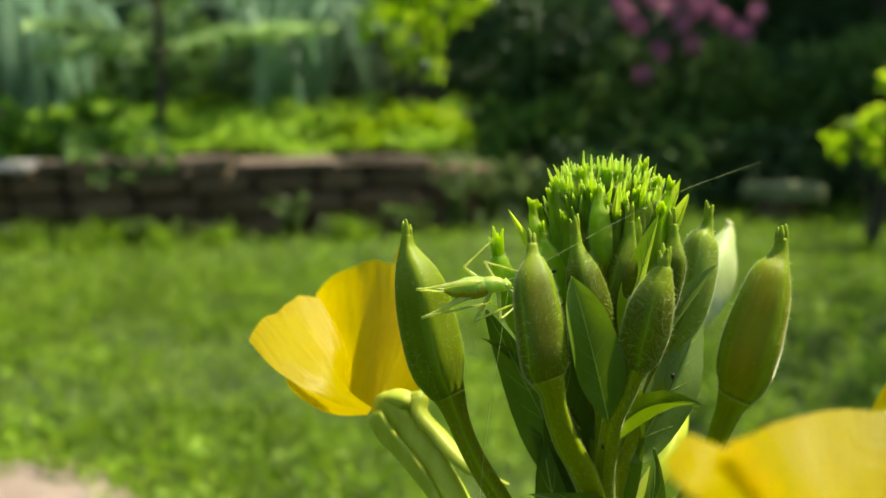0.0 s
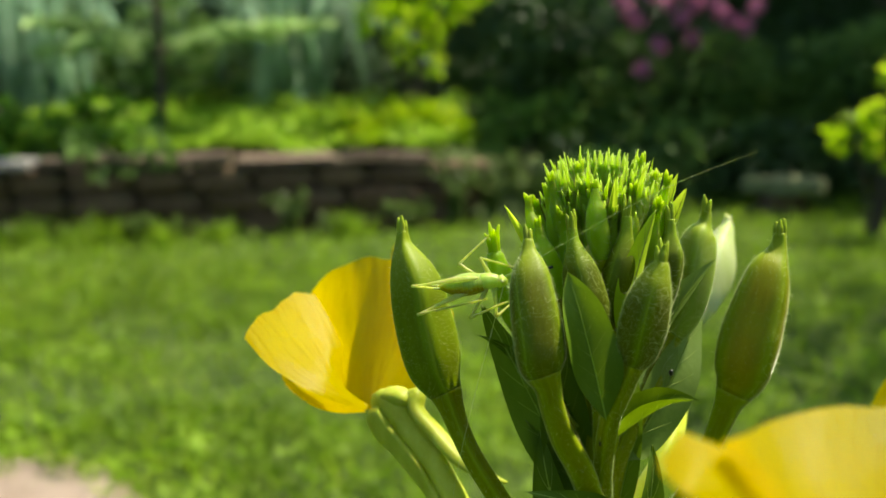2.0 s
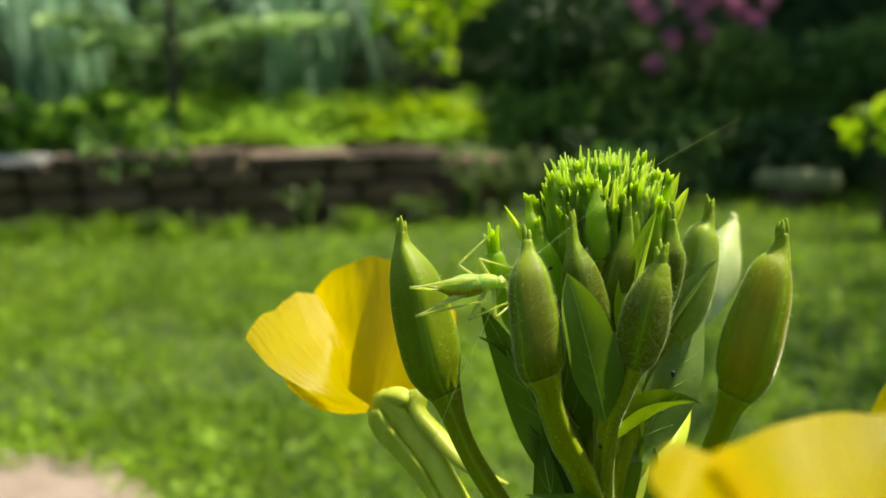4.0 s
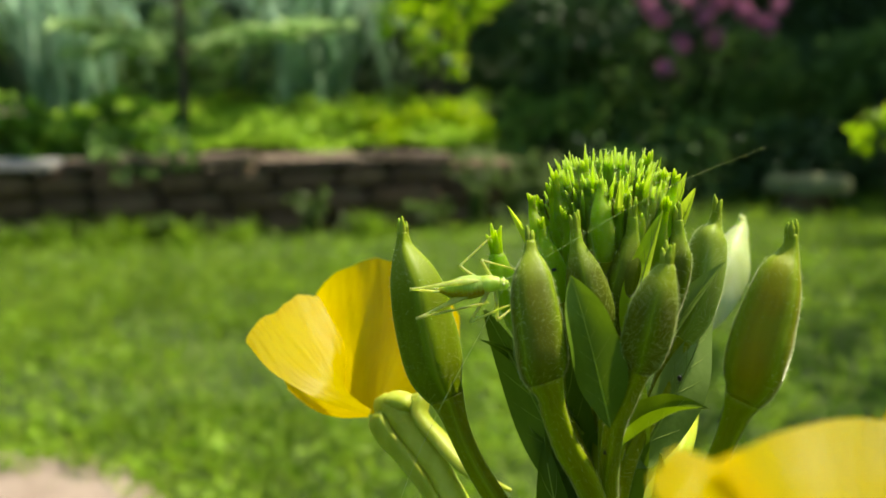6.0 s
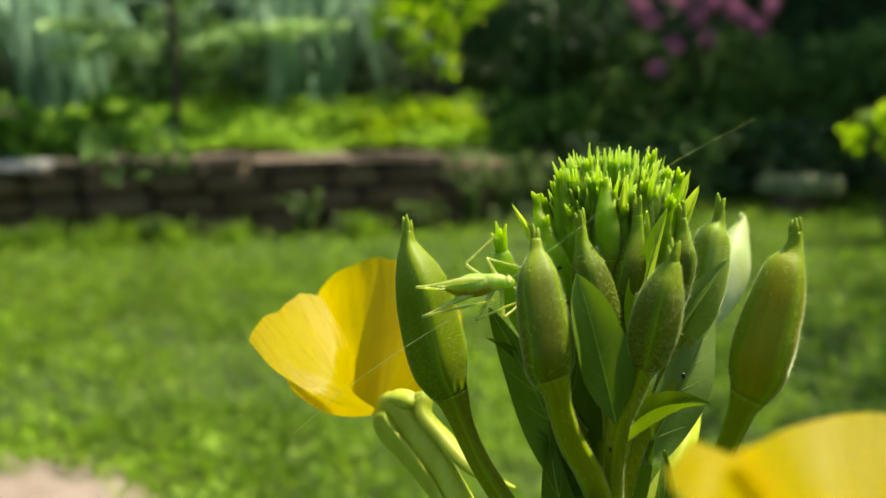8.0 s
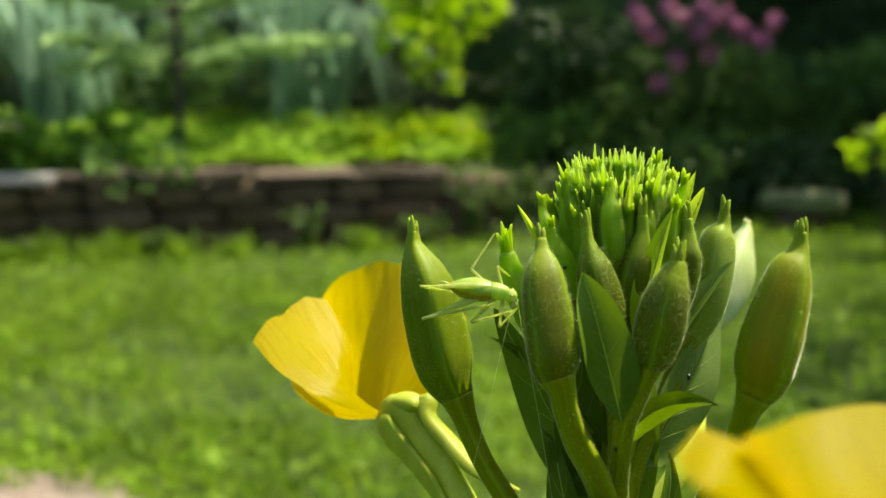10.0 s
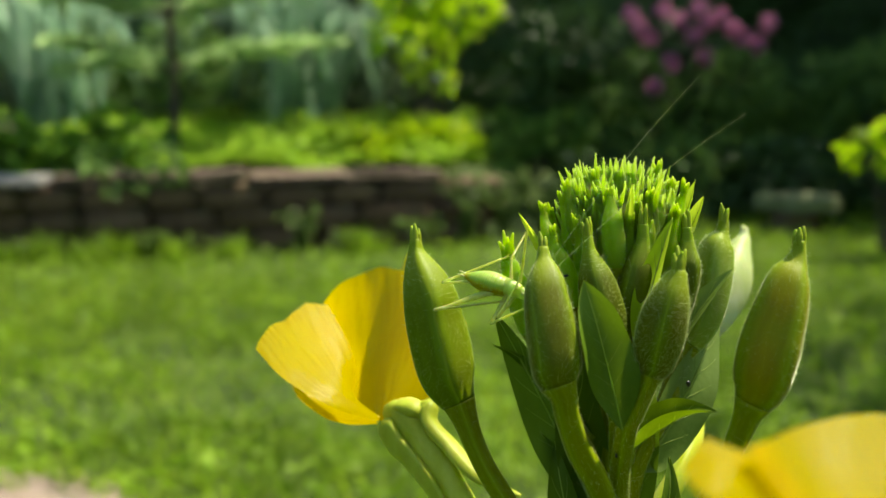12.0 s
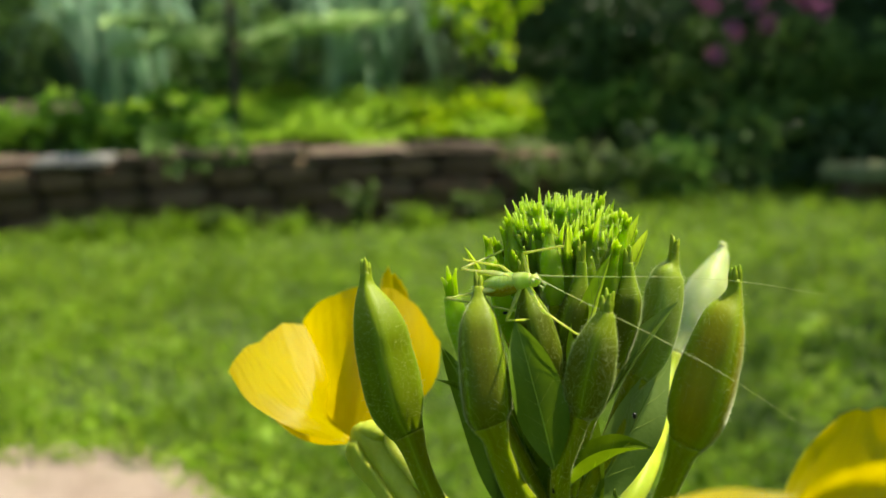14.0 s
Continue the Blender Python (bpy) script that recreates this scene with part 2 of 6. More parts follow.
def sweep(pts, radii, rings=24, around=16, ridge=0.0, lobes=4, phase=0.0, flat=1.0):
    """A tube along a smooth line; radii at the points; ridge: how far its lobes stand out. Returns vertices and quads, ends closed to a point."""
    line, at = spline(pts, rings)
    r = spline([[v] for v in radii], rings, True, at)[0][:, 0]
    r = np.maximum(r, 1e-6)
    tang, u, v = frames_along(line)
    a = np.linspace(0, 2 * math.pi, around, endpoint=False)
    if lobes == 4:  # a rounded square, its corners at phase and every quarter turn on
        k, q = 2 + ridge * 14, a - phase + math.pi / 4
        shape = (np.abs(np.cos(q)) ** k + np.abs(np.sin(q)) ** k) ** (-1 / k) / (2 ** (0.5 - 1 / k)) ** 0.5
    else:
        shape = 1 + ridge * np.cos((a - phase) * lobes)
    ca, sa = np.cos(a) * shape, np.sin(a) * shape * flat
    verts = line[:, None, :] + r[:, None, None] * (ca[None, :, None] * u[:, None, :] + sa[None, :, None] * v[:, None, :])
    verts = np.vstack([verts.reshape(-1, 3), line[:1] - tang[:1] * r[0] * 0.3, line[-1:] + tang[-1:] * r[-1] * 0.3])
    faces = []
    for i in range(rings - 1):
        for j in range(around):
            k = (j + 1) % around
            faces.append((i * around + j, i * around + k, (i + 1) * around + k, (i + 1) * around + j))
    n0, n1 = rings * around, rings * around + 1
    for j in range(0, around, 2):
        k, l = (j + 1) % around, (j + 2) % around
        faces.append((n0, l, k, j))
        b = (rings - 1) * around
        faces.append((n1, b + j, b + k, b + l))
    return verts, np.array(faces)


def skinned(me, rings, around, phase=0.0, length=1.0):
    """Writes where each point of a swept tube lies round and along it."""
    a = np.tile(np.linspace(0, 2 * math.pi, around, endpoint=False) - phase, rings)
    s = np.repeat(np.linspace(0, 1, rings), around) * length
    co = np.stack([np.cos(a), np.sin(a), s], 1)
    co = np.vstack([co, [[1, 0, 0], [1, 0, length]]]).astype(np.float32)
    me.attributes.new("skin", "FLOAT_VECTOR", "POINT").data.foreach_set("vector", co.ravel())
    return me


def joined(pieces):
    vs, fs, at = [], [], 0
    for v, f in pieces:
        vs.append(v)
        fs.append(np.asarray(f) + at)
        at += len(v)
    return np.vstack(vs), np.vstack(fs)


def hairs(verts, faces, count, length, width, rng, lean=0.25):
    """Fine hairs that stand on a surface: thin three-sided spikes."""
    verts = np.asarray(verts)
    faces = np.asarray(faces)
    tri = verts[faces[:, :3] if faces.shape[1] == 3 else np.vstack([faces[:, :3], faces[:, [0, 2, 3]]])]
    nrm = np.cross(tri[:, 1] - tri[:, 0], tri[:, 2] - tri[:, 0])
    area = np.linalg.norm(nrm, axis=1)
    pick = rng.choice(len(tri), count, p=area / area.sum())
    w = rng.dirichlet((1, 1, 1), count)
    root = (tri[pick] * w[:, :, None]).sum(1)
    n = unit(unit(nrm[pick]) + rng.normal(0, lean, (count, 3)))
    a = unit(np.cross(n, rng.normal(0, 1, (count, 3))))
    b = np.cross(n, a)
    h = length * np.where(rng.uniform(0, 1, (count, 1)) < 0.04, rng.uniform(0.7, 1.4, (count, 1)), rng.uniform(0.20, 0.60, (count, 1)))
    width = width * np.where(h > length * 0.62, 2.6, 1.0)
    base = root - n * width * 2
    v = np.stack([base + a * width, base - a * 0.5 * width + b * 0.87 * width, base - a * 0.5 * width - b * 0.87 * width, root + n * h], 1).reshape(-1, 3)
    i = np.arange(count)[:, None] * 4
    f = np.vstack([i + [0, 1, 3], i + [1, 2, 3], i + [2, 0, 3]])
    return v, f


def blade(base, tip, width, face, bend=0.15, cup=0.2, wave=0.0, rows=18, cols=9, belly=0.42, tip_curl=0.0, seed=0):
    """A leaf blade from base to tip, facing face: bent along, cupped across. Returns vertices, quads and its midrib line."""
    base, tip, face = (np.asarray(v, dtype=float) for v in (base, tip, face))
    along = tip - base
    length = np.linalg.norm(along)
    along = along / length
    face = unit(face - along * np.dot(face, along))
    side = np.cross(along, face)
    rng = np.random.default_rng(seed)
    ph = rng.uniform(0, 6.28, 3)
    u = np.linspace(0, 1, rows)
    v = np.linspace(-1, 1, cols)
    half = 0.5 * width * (np.sin(math.pi * u ** (math.log(0.5) / math.log(belly))) ** 0.85 * 0.93 + 0.07 * (1 - u))
    mid = base + along * (u * length)[:, None] + face * (bend * length * 4 * u * (1 - u) - tip_curl * length * np.maximum(0, u - 0.7) ** 2 * 11)[:, None]
    pts = []
    for i in range(rows):
        lift = cup * half[i] * v ** 2 * 2 + wave * width * np.sin(u[i] * 11 + ph[0] + 1.5 * np.sign(v)) * np.abs(v) ** 2
        pts.append(mid[i] + side * (half[i] * v)[:, None] + face * lift[:, None])
    verts = np.array(pts).reshape(-1, 3)
    faces = [(i * cols + j, i * cols + j + 1, (i + 1) * cols + j + 1, (i + 1) * cols + j) for i in range(rows - 1) for j in range(cols - 1)]
    return verts, np.array(faces), mid


def thick(ob, depth):
    s = ob.modifiers.new("thickness", "SOLIDIFY")
    s.thickness, s.offset = depth, 0
    return ob


# ---- the evening primrose ----
MM = 0.001
ROOT = np.array([0.0278, 0.166, 0.0])


def P(x, y, z):
    """Millimetres from the flower head's foot, 0.8 m up the stem, to metres in the plant's space."""
    return np.array([x * MM, (y + 6.0) * MM, 0.8 + z * MM])


rng = np.random.default_rng(7)
primrose = thing("evening_primrose", ROOT, "hairy green evening primrose with yellow flowers and many upright buds", "flowering plant")


def axis_at(z):
    """The stem's middle at a height in millimetres."""
    return P(0.6, -4.0 + (z - 24) * 0.20, z)


def build_stem():
    pts = [(0.010, 0.03, -0.02), (0.004, 0.022, 0.25), (-0.002, 0.010, 0.52), (0.000, 0.001, 0.74)]
    pts = [np.array(p) for p in pts] + [axis_at(z) for z in (10, 40, 66)]
    v, f = sweep(pts, [0.0055, 0.005, 0.0042, 0.0036, 0.0032, 0.0030, 0.0022], 70, 18, 0.05, 6)
    part("stem", skinned(mesh_of("stem", v, f, M_TUBE), 70, 18, 0.0, 4.0), M_TUBE, primrose)


build_stem()


def horns(neck, tip, spread, root_r, end_r, count=4, phase=0.6):
    """The free tips of the sepals above a bud's neck."""
    neck, tip = np.asarray(neck), np.asarray(tip)
    d = unit(tip - neck)
    a = np.array([0.0, -1.0, 0.0])
    a = unit(a - d * np.dot(a, d))
    b = np.cross(d, a)
    length = np.linalg.norm(tip - neck)
    out = []
    for i in range(count):
        w = phase + 2 * math.pi * i / count
        o = a * math.cos(w) + b * math.sin(w)
        bow = a * math.cos(w * 3 + phase * 9) * spread * 0.35
        k = 1.0 - 0.34 * ((i * 7 + int(phase * 10)) % 4) / 3
        line = [neck - d * length * 0.30 + o * root_r * 0.42, neck + d * length * 0.25 + o * root_r * 0.46, neck + d * length * 0.7 * k + o * (root_r * 0.46 + spread * 0.4) + bow, neck + d * length * k + o * (root_r * 0.40 + spread) + bow * 0.5]
        out.append(sweep(line, [root_r * 0.58, root_r * 0.57, end_r * 1.15, end_r * 0.45], 18, 10))
    return out


def bud(rows, foot, skin=None, label="", spread=0.25, horn_r=0.34, phase=0.5, hair=1400, ridge=0.05, hair_len=0.75, split=0.42):
    """A flower bud on its floral tube. rows: x, y, z, half-width in millimetres from the tip down to the stem; the third row is the neck,
    the row numbered foot is where the calyx ends and the tube begins."""
    skin = skin or M_BUD
    pts = [P(*row[:3]) for row in rows]
    rad = [row[3] * MM for row in rows]
    tip, neck = pts[0], pts[2]
    throat = neck + (tip - neck) * split
    rings, around = 150, 48
    a = np.linspace(0, 2 * math.pi, around, endpoint=False)
    k, q = 2 + ridge * 14, a - phase + math.pi / 4
    shape = (np.abs(np.cos(q)) ** k + np.abs(np.sin(q)) ** k) ** (-1 / k) / (2 ** (0.5 - 1 / k)) ** 0.5
    even = 1 / np.abs(np.sin(a) * shape).max()
    body, br = [throat] + pts[2:], [rad[1] * 0.88] + rad[2:]
    v, f = sweep(body, [r * even for r in br], rings, around, ridge, 4, phase)
    at = np.concatenate([[0], np.cumsum([np.linalg.norm(q - p) for p, q in zip(body, body[1:])])])
    cut = int(round(at[foot - 1] / at[-1] * (rings - 1)))
    grid, top = v[:-2].reshape(rings, around, 3), v[-2:]

    def piece(lo, hi):
        g = grid[lo:hi].copy()
        c = g.mean(1)
        out = np.vstack([g.reshape(-1, 3), c[:1] if lo else top[:1], c[-1:] if hi < rings else top[1:]])
        n = hi - lo
        fs = [(i * around + j, i * around + (j + 1) % around, (i + 1) * around + (j + 1) % around, (i + 1) * around + j) for i in range(n - 1) for j in range(around)]
        for j in range(0, around, 2):
            fs.append((n * around, (j + 2) % around, j + 1, j))
            e = (n - 1) * around
            fs.append((n * around + 1, e + j, e + j + 1, e + (j + 2) % around))
        return out, np.array(fs), n

    cv, cf, n = piece(0, cut + 1)
    calyx = part("flower_bud", skinned(mesh_of("calyx", cv, cf, skin), n, around, phase, 0.5), skin, primrose, label)
    tv, tf, m = piece(cut, rings)
    c = grid[cut].mean(0)
    tv[:around] = c + (tv[:around] - c) * 0.998  # the joint under the calyx
    tube_skin = M_PALETUBE if skin is M_PALE else M_TUBE
    part("floral_tube", skinned(mesh_of("floral_tube", tv, tf, tube_skin), m, around, phase, 0.9), tube_skin, calyx)
    if hair:
        for hv, hf, count, reach in ((cv, cf[:-around], int(hair * (3.0 if hair > 1350 else 2.2)), hair_len), (tv, tf[:-around], int(hair * 2.6), hair_len * 0.8)):
            hv, hf = hairs(hv, hf, count, reach * MM, 0.0125 * MM, rng, 0.12)
            part("hair", mesh_of("hair", hv, hf, M_HAIR), M_HAIR, calyx, "", "stuff")
    for hv, hf in horns(throat, tip, spread * MM, rad[1] * 0.92, horn_r * MM, 4, phase):
        part("sepal_tip", mesh_of("sepal_tip", hv, hf, M_HORN if skin in (M_BUD, M_GREENBUD, M_FROST, M_AMBER, M_MIDBUD) else skin), skin, calyx)
    return calyx


def small_bud(line, radii, tube_r, *rest, **more):
    """A bud given by its tip, neck, three points down the calyx, its foot and the tube below, with five half-widths."""
    n, a, b, c, d = radii
    tip, neck, p, q, w, foot = (np.array(v, dtype=float) for v in line[:6])
    below = np.array(line[6], dtype=float)
    rows = [(*tip, 0), (*(tip * 0.5 + neck * 0.5), n), (*neck, n * 1.15), (*(neck * 0.58 + p * 0.42), n + (a - n) * 0.46), (*p, a), (*q, b), (*w, c), (*(w * 0.35 + foot * 0.65), d * 1.25), (*foot, max(d, tube_r) * 1.02), (*(foot * 0.75 + below * 0.25), tube_r * 1.04)]
    rows += [(*v, tube_r) for v in line[6:]]
    return bud(rows, 8, *rest, **more)


STEM_FOOT = (0.4, -5.0, 2.0, 1.9)
bud([(-34.4, 9.2, 68.6, 0), (-34.4, 8.7, 66.6, 1.1), (-34.2, 8.1, 64.0, 1.4), (-33.7, 7.4, 61.9, 2.55), (-32.7, 6.3, 59.0, 3.95), (-31.6, 5.1, 55.5, 4.85), (-30.9, 4.2, 51.9, 5.1), (-30.0, 3.3, 48.4, 5.3), (-29.1, 2.1, 44.6, 5.15), (-28.5, 1.4, 42.3, 4.7),
     (-27.7, 0.8, 40.4, 3.9), (-26.7, 0.2, 38.5, 3.0), (-25.8, -0.5, 36.2, 2.35), (-24.5, -1.6, 32.8, 1.95), (-22.3, -3.0, 28.2, 1.85), (-19.2, -4.4, 23.3, 1.9), (-11.0, -6.0, 12.0, 1.9), STEM_FOOT],
    11, M_GREENBUD, label="large angular green bud set apart from the head", phase=-0.06, ridge=0.11, hair=1600)
bud([(-13.4, -8.7, 70.1, 0), (-13.5, -9.1, 69.3, 0.93), (-13.3, -10.8, 66.2, 1.2), (-13.2, -11.8, 64.5, 2.2), (-13.2, -12.9, 62.7, 3.0), (-13.1, -14.6, 60.0, 3.5), (-12.7, -16.2, 57.3, 3.75), (-12.3, -17.5, 54.6, 3.9), (-12.0, -18.8, 51.8, 3.85), (-11.9, -19.2, 49.8, 3.55),
     (-11.5, -19.6, 48.3, 2.9), (-10.9, -19.9, 46.8, 2.2), (-10.4, -19.5, 44.3, 1.92), (-9.2, -18.7, 40.2, 1.95), (-7.7, -17.9, 36.4, 2.05), (-5.5, -16.7, 32.4, 2.1), (-1.5, -12.0, 19.0, 2.0), STEM_FOOT],
    10, phase=0.7, hair=1700)
bud([(6.6, -17.6, 69.5, 0), (6.7, -17.9, 68.2, 1.18), (6.2, -18.4, 65.7, 1.25), (5.8, -18.6, 64.3, 1.95), (5.1, -19.0, 62.1, 2.85), (4.3, -19.3, 59.1, 3.5), (3.7, -19.5, 56.1, 3.7), (3.2, -19.5, 53.7, 3.45), (2.9, -19.3, 51.5, 2.85), (2.4, -19.1, 50.1, 2.15),
     (1.8, -19.0, 48.5, 1.82), (1.0, -17.8, 45.2, 1.75), (-0.1, -16.2, 40.9, 1.65), (-0.6, -13.6, 34.0, 1.6), (0.3, -7.0, 20.0, 1.7)],
    9, phase=0.2, spread=0.5, hair=1700, hair_len=0.8, split=0.08)
bud([(27.1, -9.5, 71.1, 0), (27.1, -9.9, 69.3, 1.16), (26.9, -10.3, 67.1, 1.27), (26.4, -10.7, 65.4, 2.0), (25.2, -11.6, 63.0, 3.4), (24.3, -12.5, 60.3, 4.15), (23.5, -13.3, 57.7, 4.6), (22.6, -14.0, 55.1, 4.9), (21.8, -14.7, 52.5, 5.1), (21.0, -15.4, 49.8, 5.0),
     (20.5, -15.8, 47.7, 4.7), (20.0, -16.1, 46.0, 4.1), (19.2, -16.4, 44.3, 3.15), (18.6, -16.2, 42.6, 2.45), (17.7, -16.0, 39.7, 2.05), (16.5, -15.7, 36.0, 1.8), (13.1, -14.0, 26.0, 1.8), (7.1, -10.1, 13.5, 1.9), STEM_FOOT],
    12, M_AMBER, label="large green bud with an amber flush", phase=-0.35, spread=0.15, hair=1500, ridge=0.08)
bud([(21.2, 13.0, 71.4, 0), (20.9, 12.6, 69.5, 1.0), (20.6, 11.9, 66.4, 1.2), (19.8, 11.3, 64.6, 2.6), (19.2, 10.5, 62.3, 3.25), (18.6, 9.3, 58.8, 3.45), (17.9, 8.1, 55.3, 3.3), (17.0, 7.2, 52.3, 3.1), (15.6, 6.3, 49.4, 2.6), (13.9, 5.6, 47.0, 2.0), (12.0, 3.9, 43.7, 1.8), (9.5, 0.9, 38.3, 1.8), (4.2, -3.2, 30.5, 1.9), (1.0, -5.0, 18.0, 2.0)],
    9, M_FROST, label="frosted green bud behind a leaf", phase=0.3, spread=0.45, hair=2400)
bud([(41.0, 69.0, 58.2, 0), (40.8, 68.5, 57.0, 1.1), (40.6, 68.0, 55.6, 1.45), (39.1, 66.0, 53.0, 2.75), (37.0, 63.0, 49.3, 4.5), (35.1, 60.0, 45.6, 5.25), (32.9, 57.0, 42.0, 4.8), (30.3, 54.0, 38.4, 3.6), (27.9, 51.0, 35.8, 2.5), (25.8, 47.0, 32.8, 2.1), (23.8, 40.0, 30.1, 2.05), (19.9, 24.0, 28.1, 2.2), (13.3, 4.0, 24.7, 2.0), (5.5, -3.0, 16.0, 2.0)],
    8, M_PALE, "pale yellow-green bud about to open", phase=0.3, spread=0.05, hair=500)
small_bud([(11.2, 0.2, 72.4), (11.4, -1.0, 67.2), (11.2, -2.0, 63.4), (10.0, -3.0, 58.2), (9.2, -3.6, 55.4), (8.4, -4.0, 52.6), (3.9, -5.4, 42.0), (1.4, -5.0, 30.0)],
          (1.0, 2.4, 2.7, 2.4, 1.8), 1.5, M_MIDBUD, phase=0.9, spread=0.3, hair=1200)
small_bud([(-6.3, -6.2, 72.1), (-5.8, -7.6, 67.0), (-4.8, -9.0, 62.4), (-3.4, -10.4, 56.8), (-2.8, -10.4, 54.2), (-2.3, -10.3, 51.6), (-0.8, -8.9, 42.0), (0.2, -6.0, 30.0)],
          (0.95, 2.9, 3.4, 2.9, 1.9), 1.6, M_MIDBUD, phase=0.1, spread=0.35, hair=1300)
small_bud([(3.4, -3.9, 74.3), (3.2, -5.2, 68.0), (2.4, -6.3, 63.2), (1.3, -6.9, 57.8), (0.9, -6.9, 55.0), (0.6, -6.8, 52.2), (0.3, -6.0, 42.0), (0.4, -4.6, 30.0)],
          (0.95, 2.6, 3.1, 2.7, 1.8), 1.5, M_MIDBUD, phase=0.6, spread=0.3, hair=1000)
small_bud([(-18.9, 0.2, 68.9), (-18.2, -0.6, 63.4), (-17.5, -1.2, 60.7), (-15.7, -2.8, 56.6), (-15.1, -3.6, 54.4), (-14.5, -4.4, 52.2), (-8.0, -5.0, 39.0), (-1.5, -4.6, 24.0)],
          (1.25, 2.0, 2.5, 2.2, 1.6), 1.2, M_HALF, phase=0.2, split=0.1, spread=0.9, horn_r=0.36, hair=1200, hair_len=1.0)

# half-grown buds under the crown
small_bud([(-12.3, 5.7, 73.2), (-11.9, 4.8, 69.6), (-11.2, 3.4, 67.4), (-10.0, 2.0, 63.8), (-9.5, 1.6, 62.2), (-8.8, 1.1, 60.3), (-4.4, -1.0, 50.0), (0.0, -3.0, 38.0)],
    (0.7, 1.4, 1.7, 1.5, 1.1), 1.0, M_HALF, phase=0.3, spread=0.4, horn_r=0.3, hair=500, hair_len=0.6)
small_bud([(-11.2, -1.4, 70.2), (-10.8, -2.2, 66.8), (-10.0, -3.4, 64.6), (-8.6, -4.4, 60.8), (-8.0, -4.6, 59.0), (-7.3, -4.8, 57.0), (-3.4, -5.0, 47.5), (0.0, -4.4, 36.0)],
    (0.75, 1.6, 1.95, 1.7, 1.2), 1.1, M_HALF, phase=0.8, spread=0.35, horn_r=0.3, hair=600, hair_len=0.6)
small_bud([(7.0, 3.8, 80.4), (6.7, 2.0, 75.4), (6.3, 0.8, 73.0), (5.9, 0.2, 69.6), (5.6, 0.0, 68.0), (5.2, -0.2, 66.2), (2.5, -0.7, 56.0), (0.8, -1.5, 45.0)],
    (0.8, 1.7, 2.05, 1.8, 1.2), 1.1, M_HALF, phase=0.1, spread=0.4, horn_r=0.3, hair=700, hair_len=0.6)
small_bud([(9.4, 4.6, 77.6), (9.2, 3.6, 73.4), (8.8, 2.6, 71.2), (8.2, 1.8, 67.8), (7.9, 1.4, 66.0), (7.4, 1.0, 64.0), (3.6, -0.6, 54.0), (0.8, -1.5, 43.0)],
    (0.8, 1.5, 1.8, 1.6, 1.1), 1.0, M_HALF, phase=0.6, spread=0.4, horn_r=0.3, hair=500, hair_len=0.6)
small_bud([(-3.8, 2.6, 79.4), (-3.5, 0.9, 75.2), (-3.0, -0.2, 72.8), (-2.0, -1.0, 69.4), (-1.7, -1.2, 67.8), (-1.4, -1.4, 66.0), (-0.4, -1.8, 56.0), (0.2, -2.5, 45.0)],
    (0.75, 1.5, 1.8, 1.6, 1.1), 1.0, M_HALF, phase=0.9, spread=0.45, horn_r=0.3, hair=500, hair_len=0.6)
small_bud([(-8.6, 3.0, 77.2), (-8.0, 1.6, 73.2), (-7.4, 0.8, 71.2), (-6.4, 0.0, 67.8), (-6.0, -0.2, 66.0), (-5.4, -0.6, 64.0), (-2.4, -1.8, 54.0), (0.0, -2.8, 43.0)],
    (0.7, 1.4, 1.75, 1.5, 1.1), 1.0, M_HALF, phase=0.4, spread=0.45, horn_r=0.3, hair=500, hair_len=0.6)

small_bud([(-1.9, -2.0, 76.6), (-1.8, -3.2, 73.6), (-1.7, -4.0, 71.6), (-1.4, -5.0, 68.0), (-1.2, -5.4, 66.0), (-1.0, -5.6, 63.8), (-0.2, -5.2, 54.0), (0.2, -4.0, 44.0)],
    (0.75, 1.55, 1.85, 1.65, 1.2), 1.1, M_HALF, phase=0.5, spread=0.15, horn_r=0.3, hair=700, hair_len=0.8)

# a ring of half-grown buds that leans out under the crown
for k, (w, high, lean) in enumerate(((172, 72.6, 1.0), (198, 75.4, 0.90), (226, 72.2, 0.98), (250, 75.6, 0.80), (272, 72.8, 0.94), (294, 76.4, 0.80), (318, 73.6, 0.97), (340, 77.4, 0.94), (4, 74.6, 1.02), (28, 76.6, 1.0))):
    o = np.array([math.cos(radians(w)), math.sin(radians(w)) * 0.85])
    q = [(o[0] * a * lean + 0.9, o[1] * a * lean + b, high - c) for a, b, c in ((12.2, 5.6, 0.0), (11.0, 4.6, 4.6), (10.2, 4.0, 7.0), (8.8, 3.2, 10.6), (8.1, 2.8, 12.6), (7.4, 2.4, 14.6), (4.0, 0.4, 22.0), (0.8, -2.0, 32.0))]
    small_bud(q, (0.72, 1.60, 2.0, 1.75, 1.1), 1.0, M_HALF, phase=k * 0.7, spread=0.35, horn_r=0.3, hair=420, hair_len=0.6)

# buds round the far side of the head
for k in range(7):
    w = radians(20 + k * 23)
    o = np.array([math.cos(w), math.sin(w)])
    q = [(o[0] * a + 0.6, o[1] * a + b, c) for a, b, c in ((11.0, 4.8, 71.5 - (k % 3)), (10.8, 4.0, 66.0), (10.0, 3.2, 62.0), (8.4, 2.4, 56.0), (7.7, 2.0, 53.5), (7.0, 1.6, 51.0), (3.4, -0.6, 40.0), (1.0, -3.0, 30.0))]
    small_bud(q, (0.95, 2.3, 2.7, 2.4, 1.7), 1.5, phase=k * 0.4, spread=0.3, hair=0)


